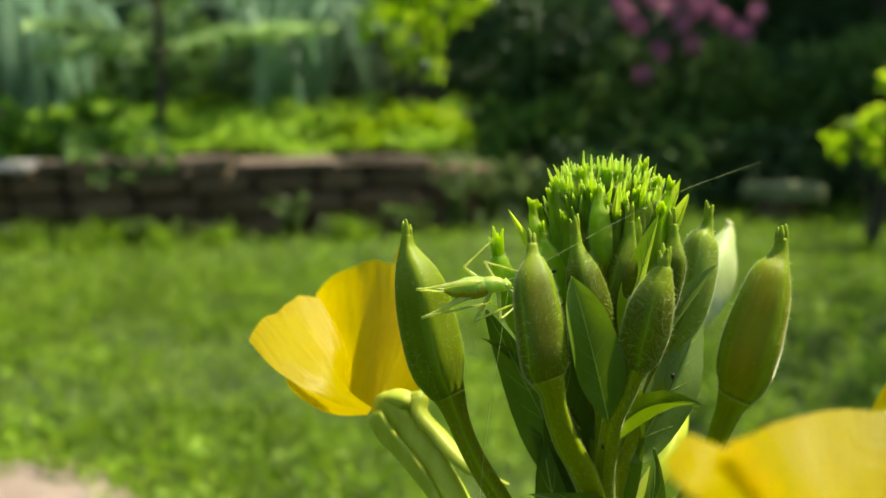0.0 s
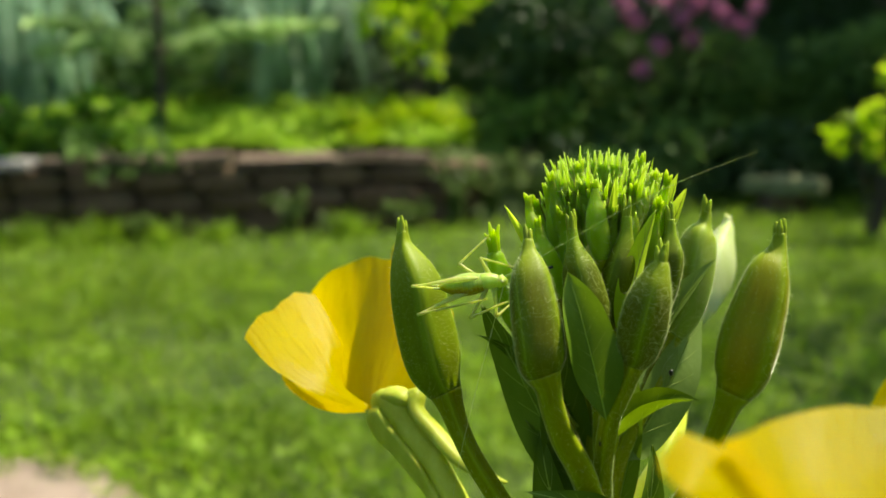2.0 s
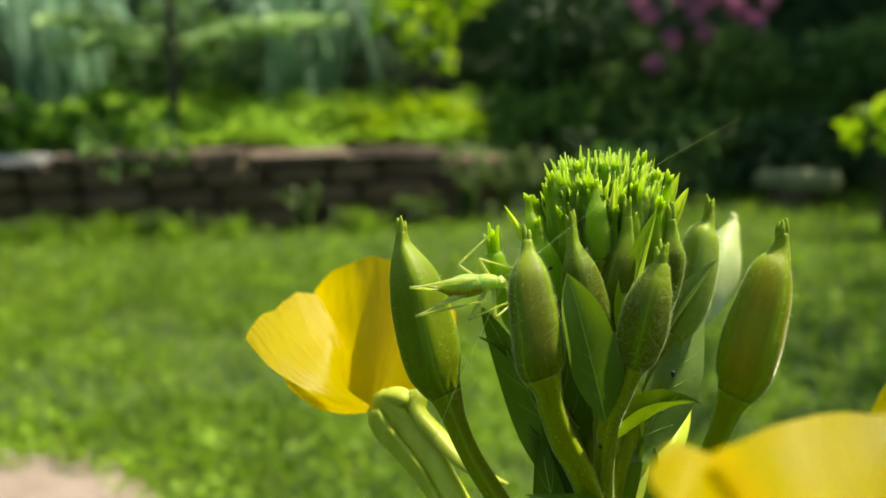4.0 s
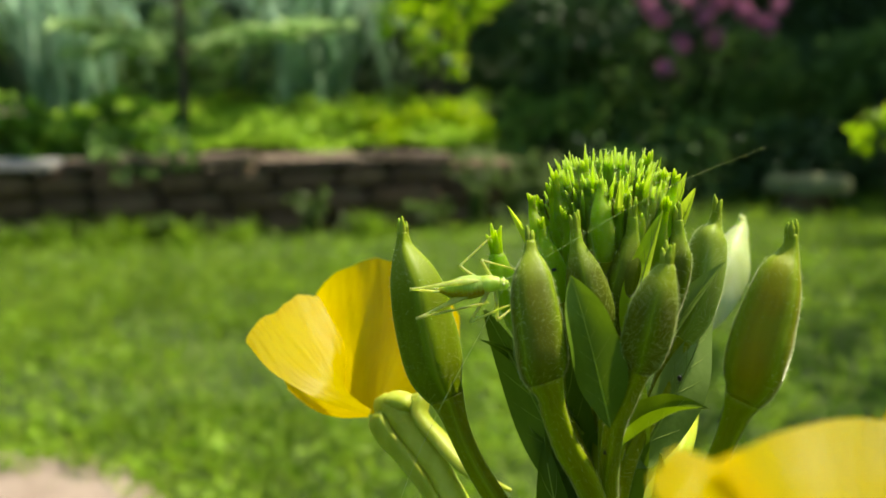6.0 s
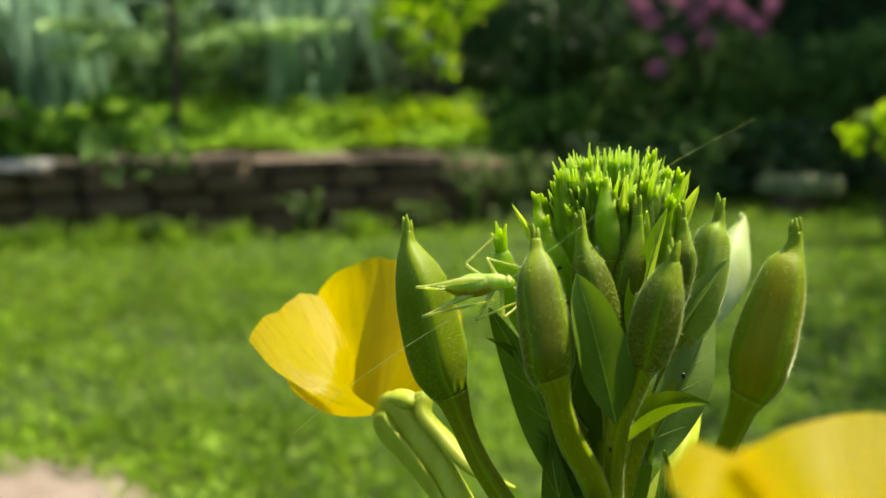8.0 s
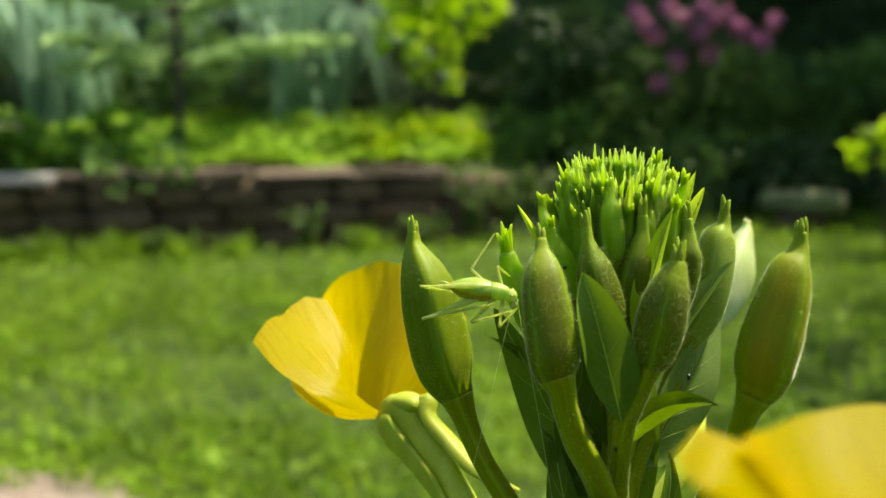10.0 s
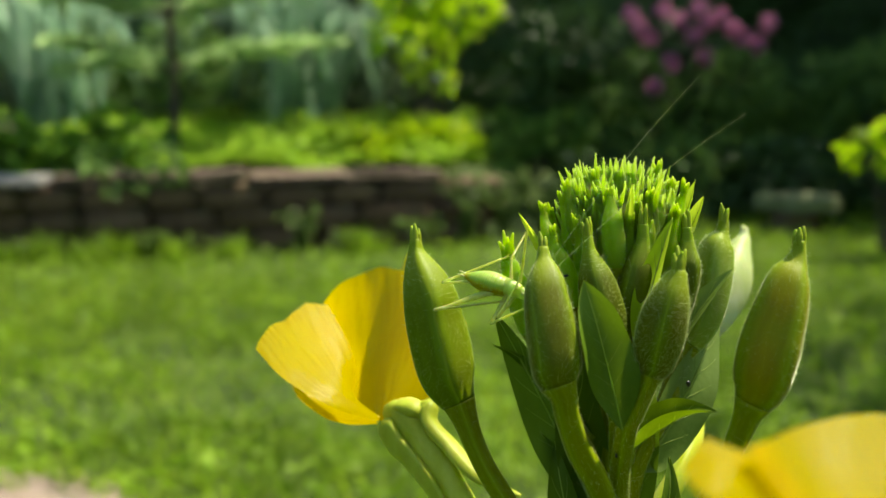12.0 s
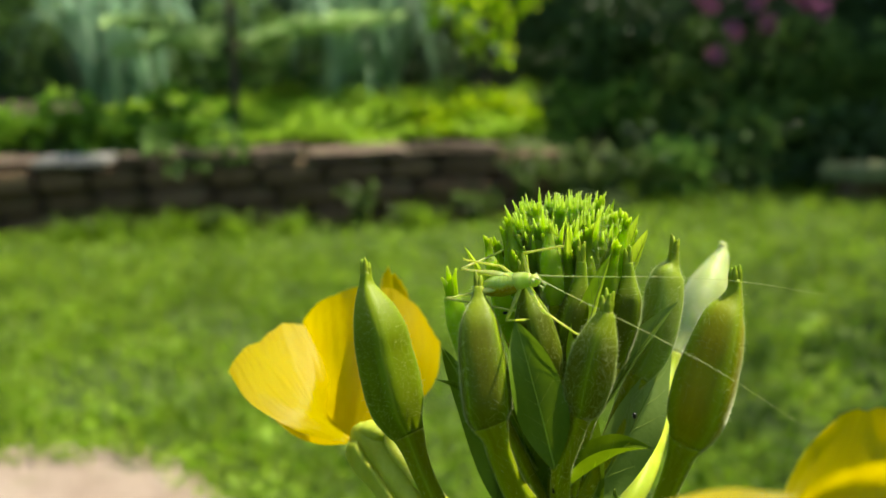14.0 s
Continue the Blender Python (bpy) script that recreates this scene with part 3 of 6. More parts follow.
# ---- crown of young buds ----
def young_meshes():
    out = []
    for k in range(6):
        r = np.random.default_rng(20 + k)
        pieces = [sweep([(0, 0, 0), (0, 0, 0.16), (0, 0, 0.34), (0, 0, 0.52), (0, 0, 0.72)], [0.10, 0.18, 0.215, 0.165, 0.080], 20, 14, 0.06)]
        for i in range(4):
            w = 0.5 + k * 0.7 + i * math.pi / 2
            o = np.array([math.cos(w), math.sin(w), 0])
            h = r.uniform(0.78, 1.0)
            s = r.uniform(0.0, 0.12)
            line = [o * 0.085 + [0, 0, 0.42], o * 0.075 + [0, 0, 0.58], o * (0.06 + s * 0.5) + [0, 0, 0.58 + (h - 0.58) * 0.55], o * (0.055 + s) + [0, 0, h]]
            pieces.append(sweep(line, [0.066, 0.052, 0.033, 0.009], 16, 8))
        v, f = joined(pieces)
        hv, hf = hairs(v, f, 620, 0.10, 0.0015, r)
        out.append((mesh_of("young_bud", v, f, M_YOUNG), mesh_of("hair", hv, hf, M_HAIR)))
    return out


YOUNG = young_meshes()
GOLDEN = math.pi * (3 - math.sqrt(5))


def aim(base, tip, scale_xy, turn):
    """The pose that lays a unit-high mesh from base to tip."""
    d = Vector(tip - base)
    q = d.to_track_quat("Z", "Y").to_matrix().to_4x4()
    return Matrix.Translation(base) @ q @ Matrix.Rotation(turn, 4, "Z") @ Matrix.Diagonal((scale_xy, scale_xy, d.length, 1))


def build_crown():
    count = 80
    for i in range(count):
        f = (i + 0.5) / count
        w = i * GOLDEN
        rt, rb = 11.2 * math.sqrt(f), 6.8 * math.sqrt(f)
        lean = rng.normal(0, 0.8, 2)
        zt = 80.2 - 5.0 * f ** 1.5 + rng.uniform(-1.8, 1.8)
        length = 9.5 + 7.5 * f
        tip = P(1.0 + rt * math.cos(w) + lean[0], 6.6 + rt * math.sin(w) * 0.9 + lean[1], zt)
        base = P(0.8 + rb * math.cos(w), 5.0 + rb * math.sin(w) * 0.9, zt - length)
        ob = part("young_bud", YOUNG[i % 6][0], M_YOUNG, primrose)
        part("hair", YOUNG[i % 6][1], M_HAIR, ob, "", "stuff")
        ob.matrix_local = aim(base, tip, (7.6 + 4.6 * f) * MM, rng.uniform(0, 6))


build_crown()


def leaf(name, base, tip, width, face, mat, bend=0.1, cup=0.2, wave=0.03, curl=0.0, label="", belly=0.4, rib=0.35, seed=1):
    v, f, mid = blade(P(*base), P(*tip), width * MM, face, bend, cup, wave, 22, 9, belly, curl, seed)
    ob = part(name, mesh_of(name, v, f, mat), mat, primrose, label)
    if rib:
        rv, rf = sweep([p for p in mid[::3]], list(np.linspace(rib, rib * 0.2, len(mid[::3])) * MM), 24, 8)
        part("midrib", mesh_of("midrib", rv, rf, M_RIB), M_RIB, ob)
        for s in range(3, 17, 3):
            for side in (2, 6):
                step = -1 if side == 2 else 1
                line = [v[min(s + q, 20) * 9 + 4 + step * q] for q in range(4)]
                sv, sf = sweep(line, [rib * 0.24 * MM, rib * 0.20 * MM, rib * 0.14 * MM, rib * 0.06 * MM], 14, 5)
                part("vein", mesh_of("vein", sv, sf, M_RIB), M_RIB, ob)
    return ob


leaf("leaf", (-1.6, -19.6, 41.0), (-7.4, -15.4, 63.8), 8.6, (0.15, -1, 0.3), M_LEAF, 0.03, 0.30, 0.12, 0.03, "dark green leaf with a bright turned tip", 0.5, 0.16, seed=1)
leaf("leaf", (4.6, -3.0, 40.5), (20.6, 2.6, 62.0), 5.4, (-0.7, -0.6, 0.5), M_DOWNY, 0.04, 0.45, 0.02, 0.0, "", seed=2)
leaf("leaf", (4.4, -4.0, 27.6), (20.8, 12.0, 52.6), 10.6, (0.45, -1, 0.25), M_DOWNY, 0.07, 0.12, 0.05, 0.0, "broad downy grey-green leaf with pale veins", 0.34, seed=3)
leaf("leaf", (-0.8, -10.6, 32.0), (13.2, -14.6, 43.6), 7.6, (-0.50, 0.05, 0.85), M_MIDLEAF, 0.05, 0.42, 0.02, 0.1, "folded leaf with light from above put into its colour", 0.5, seed=4)
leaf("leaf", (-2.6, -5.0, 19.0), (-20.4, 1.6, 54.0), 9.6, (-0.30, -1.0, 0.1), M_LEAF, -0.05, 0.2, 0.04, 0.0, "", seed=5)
leaf("leaf", (-4.0, -5.0, 34.0), (-19.6, 1.5, 49.6), 3.2, (-0.6, -0.7, 0.5), M_LEAF, -0.14, 0.4, 0.02, -0.3, "", seed=6)
leaf("leaf", (2.0, -15.0, 20.0), (-11.0, -20.6, 29.2), 6.6, (0.2, -0.8, 0.5), M_LEAF, 0.06, 0.2, 0.03, 0.3, "", seed=7)
leaf("leaf", (-2.4, -4.0, 16.0), (-12.6, -0.4, 33.5), 5.6, (-0.3, -1, 0.2), M_LEAF, -0.04, 0.2, 0.05, 0.0, "", seed=8)
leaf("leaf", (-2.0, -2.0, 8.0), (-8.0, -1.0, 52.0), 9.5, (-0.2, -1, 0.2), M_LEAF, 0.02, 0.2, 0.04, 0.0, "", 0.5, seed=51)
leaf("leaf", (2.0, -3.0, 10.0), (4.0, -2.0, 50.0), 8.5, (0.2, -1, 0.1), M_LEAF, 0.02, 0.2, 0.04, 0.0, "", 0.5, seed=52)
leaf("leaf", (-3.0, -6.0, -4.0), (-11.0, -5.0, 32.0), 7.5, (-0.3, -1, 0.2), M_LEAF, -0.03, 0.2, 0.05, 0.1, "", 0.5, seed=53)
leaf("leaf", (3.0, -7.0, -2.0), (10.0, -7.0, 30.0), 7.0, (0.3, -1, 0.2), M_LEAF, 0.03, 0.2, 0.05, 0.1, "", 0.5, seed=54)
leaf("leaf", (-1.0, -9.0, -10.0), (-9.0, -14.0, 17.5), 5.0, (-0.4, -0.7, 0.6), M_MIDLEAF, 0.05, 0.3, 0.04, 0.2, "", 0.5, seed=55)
leaf("bract", (-9.6, 3.0, 60.0), (-16.3, 6.0, 71.0), 1.7, (-0.5, -0.8, 0.3), M_BRACT, -0.06, 0.5, rib=0, seed=9)
leaf("bract", (1.8, -11.6, 52.0), (8.0, -5.0, 71.8), 4.0, (-0.6, -0.8, 0.2), M_BRACT, 0.03, 0.5, rib=0.2, seed=10)
leaf("bract", (9.2, 1.0, 66.0), (13.6, 4.2, 76.8), 2.8, (-0.8, -0.6, 0.2), M_BRACT, -0.06, 0.5, rib=0.15, seed=12)
leaf("bract", (10.4, 2.4, 64.0), (15.2, 4.4, 74.0), 3.2, (-0.7, -0.7, 0.2), M_BRACT, -0.05, 0.4, rib=0.15, seed=13)
for k in range(9):
    w = 0.5 + k * GOLDEN
    r0 = 6.0 + 4.5 * (k % 4) / 3
    leaf("bract", (0.8 + r0 * 0.7 * math.cos(w), 5.0 + r0 * 0.7 * math.sin(w), 66.0), (1.0 + r0 * 1.15 * math.cos(w), 6.4 + r0 * 1.1 * math.sin(w), 79.0 - 0.25 * r0 + (k % 3)), 1.7, (math.cos(w + 2.6), math.sin(w + 2.6), 0.2), M_BRACT, -0.05, 0.5, rib=0, seed=30 + k)


# ---- open flowers ----
def petal(rails, holder, seed, frill):
    """A broad petal drawn over three rails, left edge, middle and right edge, each from its foot to its rim (millimetres); its rim is frilled, its face finely pleated."""
    r = np.random.default_rng(seed)
    rows, cols = 56, 49
    lo, mid, hi = (spline([P(*p) for p in rail], rows)[0] for rail in rails)
    v = np.linspace(-1, 1, cols)[None, :, None]
    pts = lo[:, None] * v * (v - 1) / 2 + mid[:, None] * (1 - v * v) + hi[:, None] * v * (v + 1) / 2
    u, w = np.linspace(0, 1, rows)[:, None], np.linspace(-1, 1, cols)[None, :]
    nrm = unit(np.cross(np.gradient(pts, axis=0), np.gradient(pts, axis=1)))
    rim = unit(np.gradient(pts, axis=0))
    n1, n2, n3 = r.uniform(0, 6, 3)
    lift = frill * u ** 2 * (np.sin(w * 4.2 + n1 + u * 2) + 0.5 * np.sin(w * 9.5 + n2 + u * 3))
    lift = lift + frill * 0.8 * u * np.sin(w * 34 + 2.5 * np.sin(w * 8 + n3) + np.sin(u * 9 + w * 4)) * (0.4 + 0.6 * np.sin(u * 7 + w * 5 + n1) ** 2)
    lift = lift + 0.16 * np.exp(-(w / 0.10) ** 2) * (1 - u) + 0.16 * np.sin(u * 11 + 5 * np.sin(w * 3 + n2)) * u * (1 - u) * 2
    reach = frill * 5 * u ** 6 * (0.45 * np.sin(w * 5.3 + n3) + 0.25 * np.sin(w * 13 + n1) - 0.9 * np.exp(-(w / 0.16) ** 2))
    pts = pts + nrm * (lift * MM)[..., None] + rim * (reach * MM)[..., None]
    f = [(i * cols + j, i * cols + j + 1, (i + 1) * cols + j + 1, (i + 1) * cols + j) for i in range(rows - 1) for j in range(cols - 1)]
    me = mesh_of("petal", pts.reshape(-1, 3), f, M_PETAL)
    skin = np.stack([np.broadcast_to(w * 2.2, (rows, cols)) * (0.25 + 0.75 * u), np.full((rows, cols), float(seed)), np.broadcast_to(u * 0.5, (rows, cols))], -1).astype(np.float32)
    me.attributes.new("skin", "FLOAT_VECTOR", "POINT").data.foreach_set("vector", skin.ravel())
    return part("petal", me, M_PETAL, holder)


def flower(tube, tube_r, petals, sepals, seed, frill=0.2):
    """An open flower: a floral tube, four broad petals, turned-back sepals under them."""
    tv, tf = sweep([P(*p) for p in tube], [r * MM for r in tube_r], 44, 20, 0.04)
    holder = part("flower", skinned(mesh_of("flower", tv, tf, M_SEPAL), 44, 20, 0.0, 0.9), M_SEPAL, primrose, "open yellow flower with four broad petals")
    for k, rails in enumerate(petals):
        petal(rails, holder, seed + k, frill)
    for line, radii in sepals:
        v, f = sweep([P(*p) for p in line], [q * MM for q in radii], 40, 20, 0.10, 4, 0.4, 0.55)
        part("sepal", mesh_of("sepal", v, f, M_SEPAL), M_SEPAL, holder, "pale turned-back sepal")
    return holder


flower([(-41.0, 29.5, 26.0), (-38.3, 27.5, 26.8), (-35.7, 25.6, 24.2), (-30.1, 20.6, 18.0), (-24.4, 15.0, 10.5), (-12.0, 4.0, -14.0), (0.2, -4.0, -40.0)], (1.8, 2.9, 3.0, 2.7, 2.5, 2.4, 2.4),
       [([(-43.3, 29.0, 24.4), (-51.4, 21.0, 30.3), (-60.1, 22.0, 35.1), (-68.6, 34.0, 38.3)],
         [(-43.1, 31.0, 24.0), (-50.4, 28.0, 32.0), (-57.5, 35.0, 37.5), (-64.2, 46.0, 42.6)],
         [(-43.0, 33.0, 24.0), (-48.1, 36.0, 26.5), (-49.3, 44.0, 33.4), (-56.1, 54.0, 43.0)]),
        ([(-43.9, 36.0, 21.9), (-50.8, 48.0, 22.2), (-56.9, 58.0, 31.2), (-57.7, 60.0, 41.9)],
         [(-42.2, 33.0, 23.0), (-41.1, 40.0, 30.2), (-39.1, 48.0, 40.7), (-39.3, 56.0, 51.5)],
         [(-40.8, 34.0, 22.9), (-32.1, 40.0, 26.3), (-25.6, 46.0, 32.1), (-25.0, 54.0, 38.7)]),
        ([(-41.7, 40.0, 20.6), (-39.4, 52.0, 30.3), (-38.2, 58.0, 44.0), (-39.3, 61.0, 50.8)],
         [(-40.9, 41.0, 20.5), (-36.3, 54.0, 31.0), (-35.9, 60.0, 44.2), (-36.6, 63.0, 53.3)],
         [(-39.0, 41.0, 20.5), (-31.1, 54.0, 29.6), (-30.4, 59.0, 40.4), (-33.3, 62.0, 48.1)]),
        ([(-43.6, 33.0, 22.4), (-49.5, 34.0, 21.8), (-55.9, 36.0, 23.2), (-60.9, 38.0, 27.1)],
         [(-43.8, 35.0, 22.3), (-51.3, 40.0, 22.7), (-58.2, 46.0, 24.3), (-63.7, 50.0, 28.3)],
         [(-43.6, 36.0, 22.4), (-50.8, 48.0, 23.6), (-56.7, 56.0, 29.1), (-59.4, 58.0, 34.0)])],
       [([(-40.0, 27.5, 25.8), (-41.0, 26.0, 24.6), (-39.6, 24.6, 22.0), (-36.6, 22.4, 19.3), (-33.0, 19.2, 16.0), (-28.4, 15.0, 10.5)], (1.2, 2.6, 3.0, 2.6, 2.4, 1.4)),
        ([(-35.4, 27.0, 28.4), (-32.3, 26.0, 29.0), (-32.7, 24.5, 27.1), (-28.4, 21.0, 22.2), (-22.9, 16.0, 18.1), (-15.2, 11.0, 16.4)], (1.2, 1.8, 2.0, 2.2, 1.9, 0.5)),
        ([(-41.0, 30.0, 25.5), (-38.2, 26.6, 28.6), (-35.6, 25.6, 28.4), (-33.8, 25.0, 27.0)], (1.0, 2.0, 2.2, 1.2))], 3)
near_flower = flower([(9.0, -82.0, 52.0), (9.5, -80.0, 46.0), (8.0, -65.0, 10.0), (3.0, -16.0, -40.0), (0.2, -4.0, -60.0)], (1.8, 2.2, 2.0, 2.2, 2.4),
                     [([(0.9, -94.0, 59.2), (-4.8, -97.0, 63.2), (-9.2, -99.0, 66.1), (-9.9, -96.0, 66.2)],
                       [(1.4, -91.0, 59.7), (-2.7, -92.0, 63.2), (-6.1, -92.0, 65.7), (-8.4, -90.0, 65.7)],
                       [(1.4, -88.0, 60.3), (-0.4, -87.0, 62.4), (-2.2, -85.0, 63.8), (-5.2, -84.0, 64.9)]),
                      ([(3.5, -97.0, 58.8), (0.5, -95.0, 61.2), (-2.3, -93.0, 64.2), (-3.9, -91.0, 66.4)],
                       [(5.7, -94.0, 57.2), (7.4, -87.0, 57.7), (8.7, -79.0, 59.6), (10.2, -72.0, 62.3)],
                       [(7.6, -94.0, 57.2), (12.5, -87.0, 57.7), (16.9, -79.0, 59.5), (20.4, -73.0, 62.8)]),
                      ([(21.8, -60.0, 47.6), (23.8, -54.0, 52.6), (27.3, -50.0, 57.1), (31.2, -48.0, 60.3)],
                       [(25.7, -60.0, 47.6), (31.0, -52.0, 51.7), (34.2, -48.0, 56.6), (36.0, -46.0, 61.4)],
                       [(29.5, -60.0, 47.6), (36.8, -54.0, 52.6), (40.9, -50.0, 56.7), (41.4, -48.0, 61.0)]),
                      ([(16.2, -82.0, 58.9), (17.3, -80.0, 61.2), (18.4, -78.0, 63.2), (18.9, -78.0, 64.8)],
                       [(18.5, -84.0, 59.9), (21.3, -80.0, 62.4), (23.8, -76.0, 65.2), (24.7, -76.0, 67.2)],
                       [(22.4, -84.0, 59.9), (27.0, -80.0, 62.4), (28.6, -78.0, 66.0), (29.0, -78.0, 68.0)])],
                     [([(9.0, -82.0, 50.0), (11.0, -84.0, 46.0), (10.0, -84.0, 38.0)], (1.5, 1.8, 0.8))], 11, 0.06)


def build_stigma():
    """A slender style that ends in a four-armed stigma."""
    end = P(2.6, -84.0, 54.6)
    pieces = [sweep([P(8.5, -82.0, 52.0), P(6.0, -84.0, 53.5), end], [0.0005, 0.0005, 0.0006], 14, 8)]
    for dx, dy, dz in ((-1.6, 0.6, 1.6), (1.2, 1.0, 1.8), (-0.8, -1.6, 1.0), (1.6, -0.8, 0.6)):
        pieces.append(sweep([end, end + np.array((dx, dy, dz)) * 0.6 * MM, end + np.array((dx, dy, dz)) * MM], [0.0005, 0.00055, 0.0003], 8, 8))
    v, f = joined(pieces)
    part("stigma", mesh_of("stigma", v, f, M_PALE), M_PALE, near_flower)


build_stigma()


# ---- garden materials ----
M_SOIL = ground_skin("soil", [(0.3, (0.045, 0.032, 0.022)), (0.7, (0.10, 0.075, 0.05))], 5, 0.95)
M_LAWN = ground_skin("lawn_ground", [(0.3, (0.034, 0.062, 0.009)), (0.7, (0.062, 0.098, 0.015))], 4, 0.95)
M_GRASS = foliage("grass_blade", [(0.190, 0.335, 0.016), (0.275, 0.440, 0.026), (0.350, 0.505, 0.038), (0.450, 0.570, 0.070)], 0.55, 0.5, 1.4, 0.85, 0.9)
M_CLOVER = foliage("clover_leaf", [(0.215, 0.385, 0.018), (0.290, 0.470, 0.030), (0.370, 0.535, 0.050)], 0.6, 0.5, 1.4, 0.8, 0.8)
M_COVER = foliage("ground_cover_leaf", [(0.250, 0.430, 0.030), (0.370, 0.570, 0.050), (0.500, 0.690, 0.090)], 0.45, 0.55, 4)
M_ROUND = foliage("round_leaf", [(0.080, 0.180, 0.020), (0.170, 0.340, 0.030), (0.360, 0.580, 0.060)], 0.35, 0.45, 4, 0.4)
M_GOLD = foliage("golden_leaf", [(0.280, 0.460, 0.012), (0.400, 0.560, 0.018), (0.540, 0.640, 0.032)], 0.45, 0.6, 5)
M_LIME = foliage("lime_leaf", [(0.280, 0.500, 0.012), (0.440, 0.640, 0.020), (0.580, 0.740, 0.050)], 0.4, 0.65, 5)
M_FEATHER = foliage("feathery_leaf", [(0.300, 0.480, 0.170), (0.460, 0.640, 0.270), (0.600, 0.740, 0.390)], 0.5, 0.78, 3)
M_BLUE = foliage("blue_green_blade", [(0.240, 0.430, 0.280), (0.400, 0.590, 0.410), (0.560, 0.700, 0.560)], 0.4, 0.7, 2)
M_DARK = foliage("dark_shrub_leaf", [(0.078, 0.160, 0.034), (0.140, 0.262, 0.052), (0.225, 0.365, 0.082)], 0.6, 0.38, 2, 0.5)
# hedge leaves; also put on some shrubs as deep shade in their colour
M_HEDGE_SHADE = foliage("hedge_and_shade_leaf", [(0.025, 0.056, 0.016), (0.048, 0.098, 0.024), (0.080, 0.150, 0.042)], 0.5, 0.25, 1)
M_WEED = foliage("weed_leaf", [(0.070, 0.128, 0.022), (0.122, 0.190, 0.038), (0.185, 0.255, 0.068)], 0.5, 0.45, 5)
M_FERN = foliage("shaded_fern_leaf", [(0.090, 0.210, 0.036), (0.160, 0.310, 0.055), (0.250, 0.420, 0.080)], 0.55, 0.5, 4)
M_PINK = foliage("pink_blossom", [(0.420, 0.110, 0.270), (0.500, 0.180, 0.340), (0.600, 0.290, 0.440)], 0.5, 0.45, 9)
M_TREE = foliage("tree_leaf", [(0.026, 0.070, 0.012), (0.048, 0.110, 0.019), (0.070, 0.150, 0.027)], 0.45, 0.35, 1)
M_BARK = ground_skin("bark", [(0.3, (0.050, 0.036, 0.026)), (0.7, (0.110, 0.085, 0.062))], 9, 0.9, 0.01)
M_WALL = stone_skin("dark_wall_stone", [(0.3, (0.090, 0.052, 0.027)), (0.7, (0.250, 0.155, 0.085))], (0.045, 0.06, 0.02))
M_CAP = stone_skin("cap_stone", [(0.3, (0.08, 0.05, 0.034)), (0.7, (0.27, 0.185, 0.14))], (0.10, 0.10, 0.05))
M_GREYCAP = stone_skin("grey_cap_stone", [(0.3, (0.17, 0.165, 0.165)), (0.7, (0.36, 0.35, 0.345))], (0.14, 0.14, 0.10))
M_FLAG = stone_skin("flagstone", [(0.3, (0.33, 0.24, 0.19)), (0.7, (0.52, 0.42, 0.36))], (0.20, 0.16, 0.10))
M_MOSS = stone_skin("mossy_rock", [(0.3, (0.13, 0.16, 0.06)), (0.7, (0.30, 0.33, 0.16))], (0.12, 0.17, 0.05))


# ---- garden helpers ----
def leaf_field(roots, ways, lengths, widths, r, fold=0.25, droop=0.2):
    """Many leaves at once: each a folded, drooping blade of four faces, five points along its middle and edges."""
    n = len(roots)
    ways = unit(np.asarray(ways))
    side = unit(np.cross(ways, r.normal(0, 1, (n, 3))))
    up = np.cross(side, ways)
    up *= np.sign(up[:, 2:3] + 1e-6)
    L, Wd = np.asarray(lengths)[:, None], np.asarray(widths)[:, None]
    mid = roots + ways * L * 0.45 - up * Wd * fold
    tip = roots + ways * L - np.array([0, 0, 1]) * L * droop
    lft, rgt = roots + ways * L * 0.42 + side * Wd * 0.5, roots + ways * L * 0.42 - side * Wd * 0.5
    v = np.stack([roots, lft, mid, rgt, tip], 1).reshape(-1, 3)
    i = np.arange(n)[:, None] * 5
    f = np.vstack([i + [0, 2, 1], i + [0, 3, 2], i + [1, 2, 4], i + [2, 3, 4]])
    return v, f


def blades_field(roots, heads, widths, r, steps=3, arch=None):
    """Narrow arching blades from roots to heads, by way of a point above; arch: how high over the root it lies."""
    n = len(roots)
    d = heads - roots
    side = unit(np.cross(d, np.array([0, 0, 1.0]) + r.normal(0, 0.3, (n, 3)))) * np.asarray(widths)[:, None] * 0.5
    ctrl = roots + d * 0.45
    ctrl[:, 2] = roots[:, 2] + np.abs(d[:, 2]) * 0.6 + np.linalg.norm(d[:, :2], axis=1) * 0.45
    if arch is not None:
        ctrl[:, 2] = roots[:, 2] + arch
    vs = []
    for k in range(steps + 1):
        t = k / steps
        c = roots * (1 - t) ** 2 + ctrl * 2 * t * (1 - t) + heads * t * t
        w = (1 - t) ** 0.6
        vs += [c - side * w, c + side * w]
    v = np.stack(vs, 1).reshape(-1, 3)
    i = np.arange(n)[:, None] * (2 * steps + 2)
    f = np.vstack([i + [2 * k, 2 * k + 1, 2 * k + 3, 2 * k + 2] for k in range(steps)])
    return v, f


def blob_points(centres, radii, count, r, shell=0.55):
    """Points in clumps: most near each clump's skin."""
    centres, radii = np.asarray(centres, dtype=float), np.asarray(radii, dtype=float)
    vol = radii.prod(1) ** (2 / 3) if radii.ndim == 2 else radii ** 2
    pick = r.choice(len(centres), count, p=vol / vol.sum())
    d = unit(r.normal(0, 1, (count, 3)))
    rad = (shell + (1 - shell) * r.uniform(0, 1, (count, 1))) ** 0.6
    rr = radii[pick] if radii.ndim == 2 else radii[pick][:, None]
    return centres[pick] + d * rr * rad, d


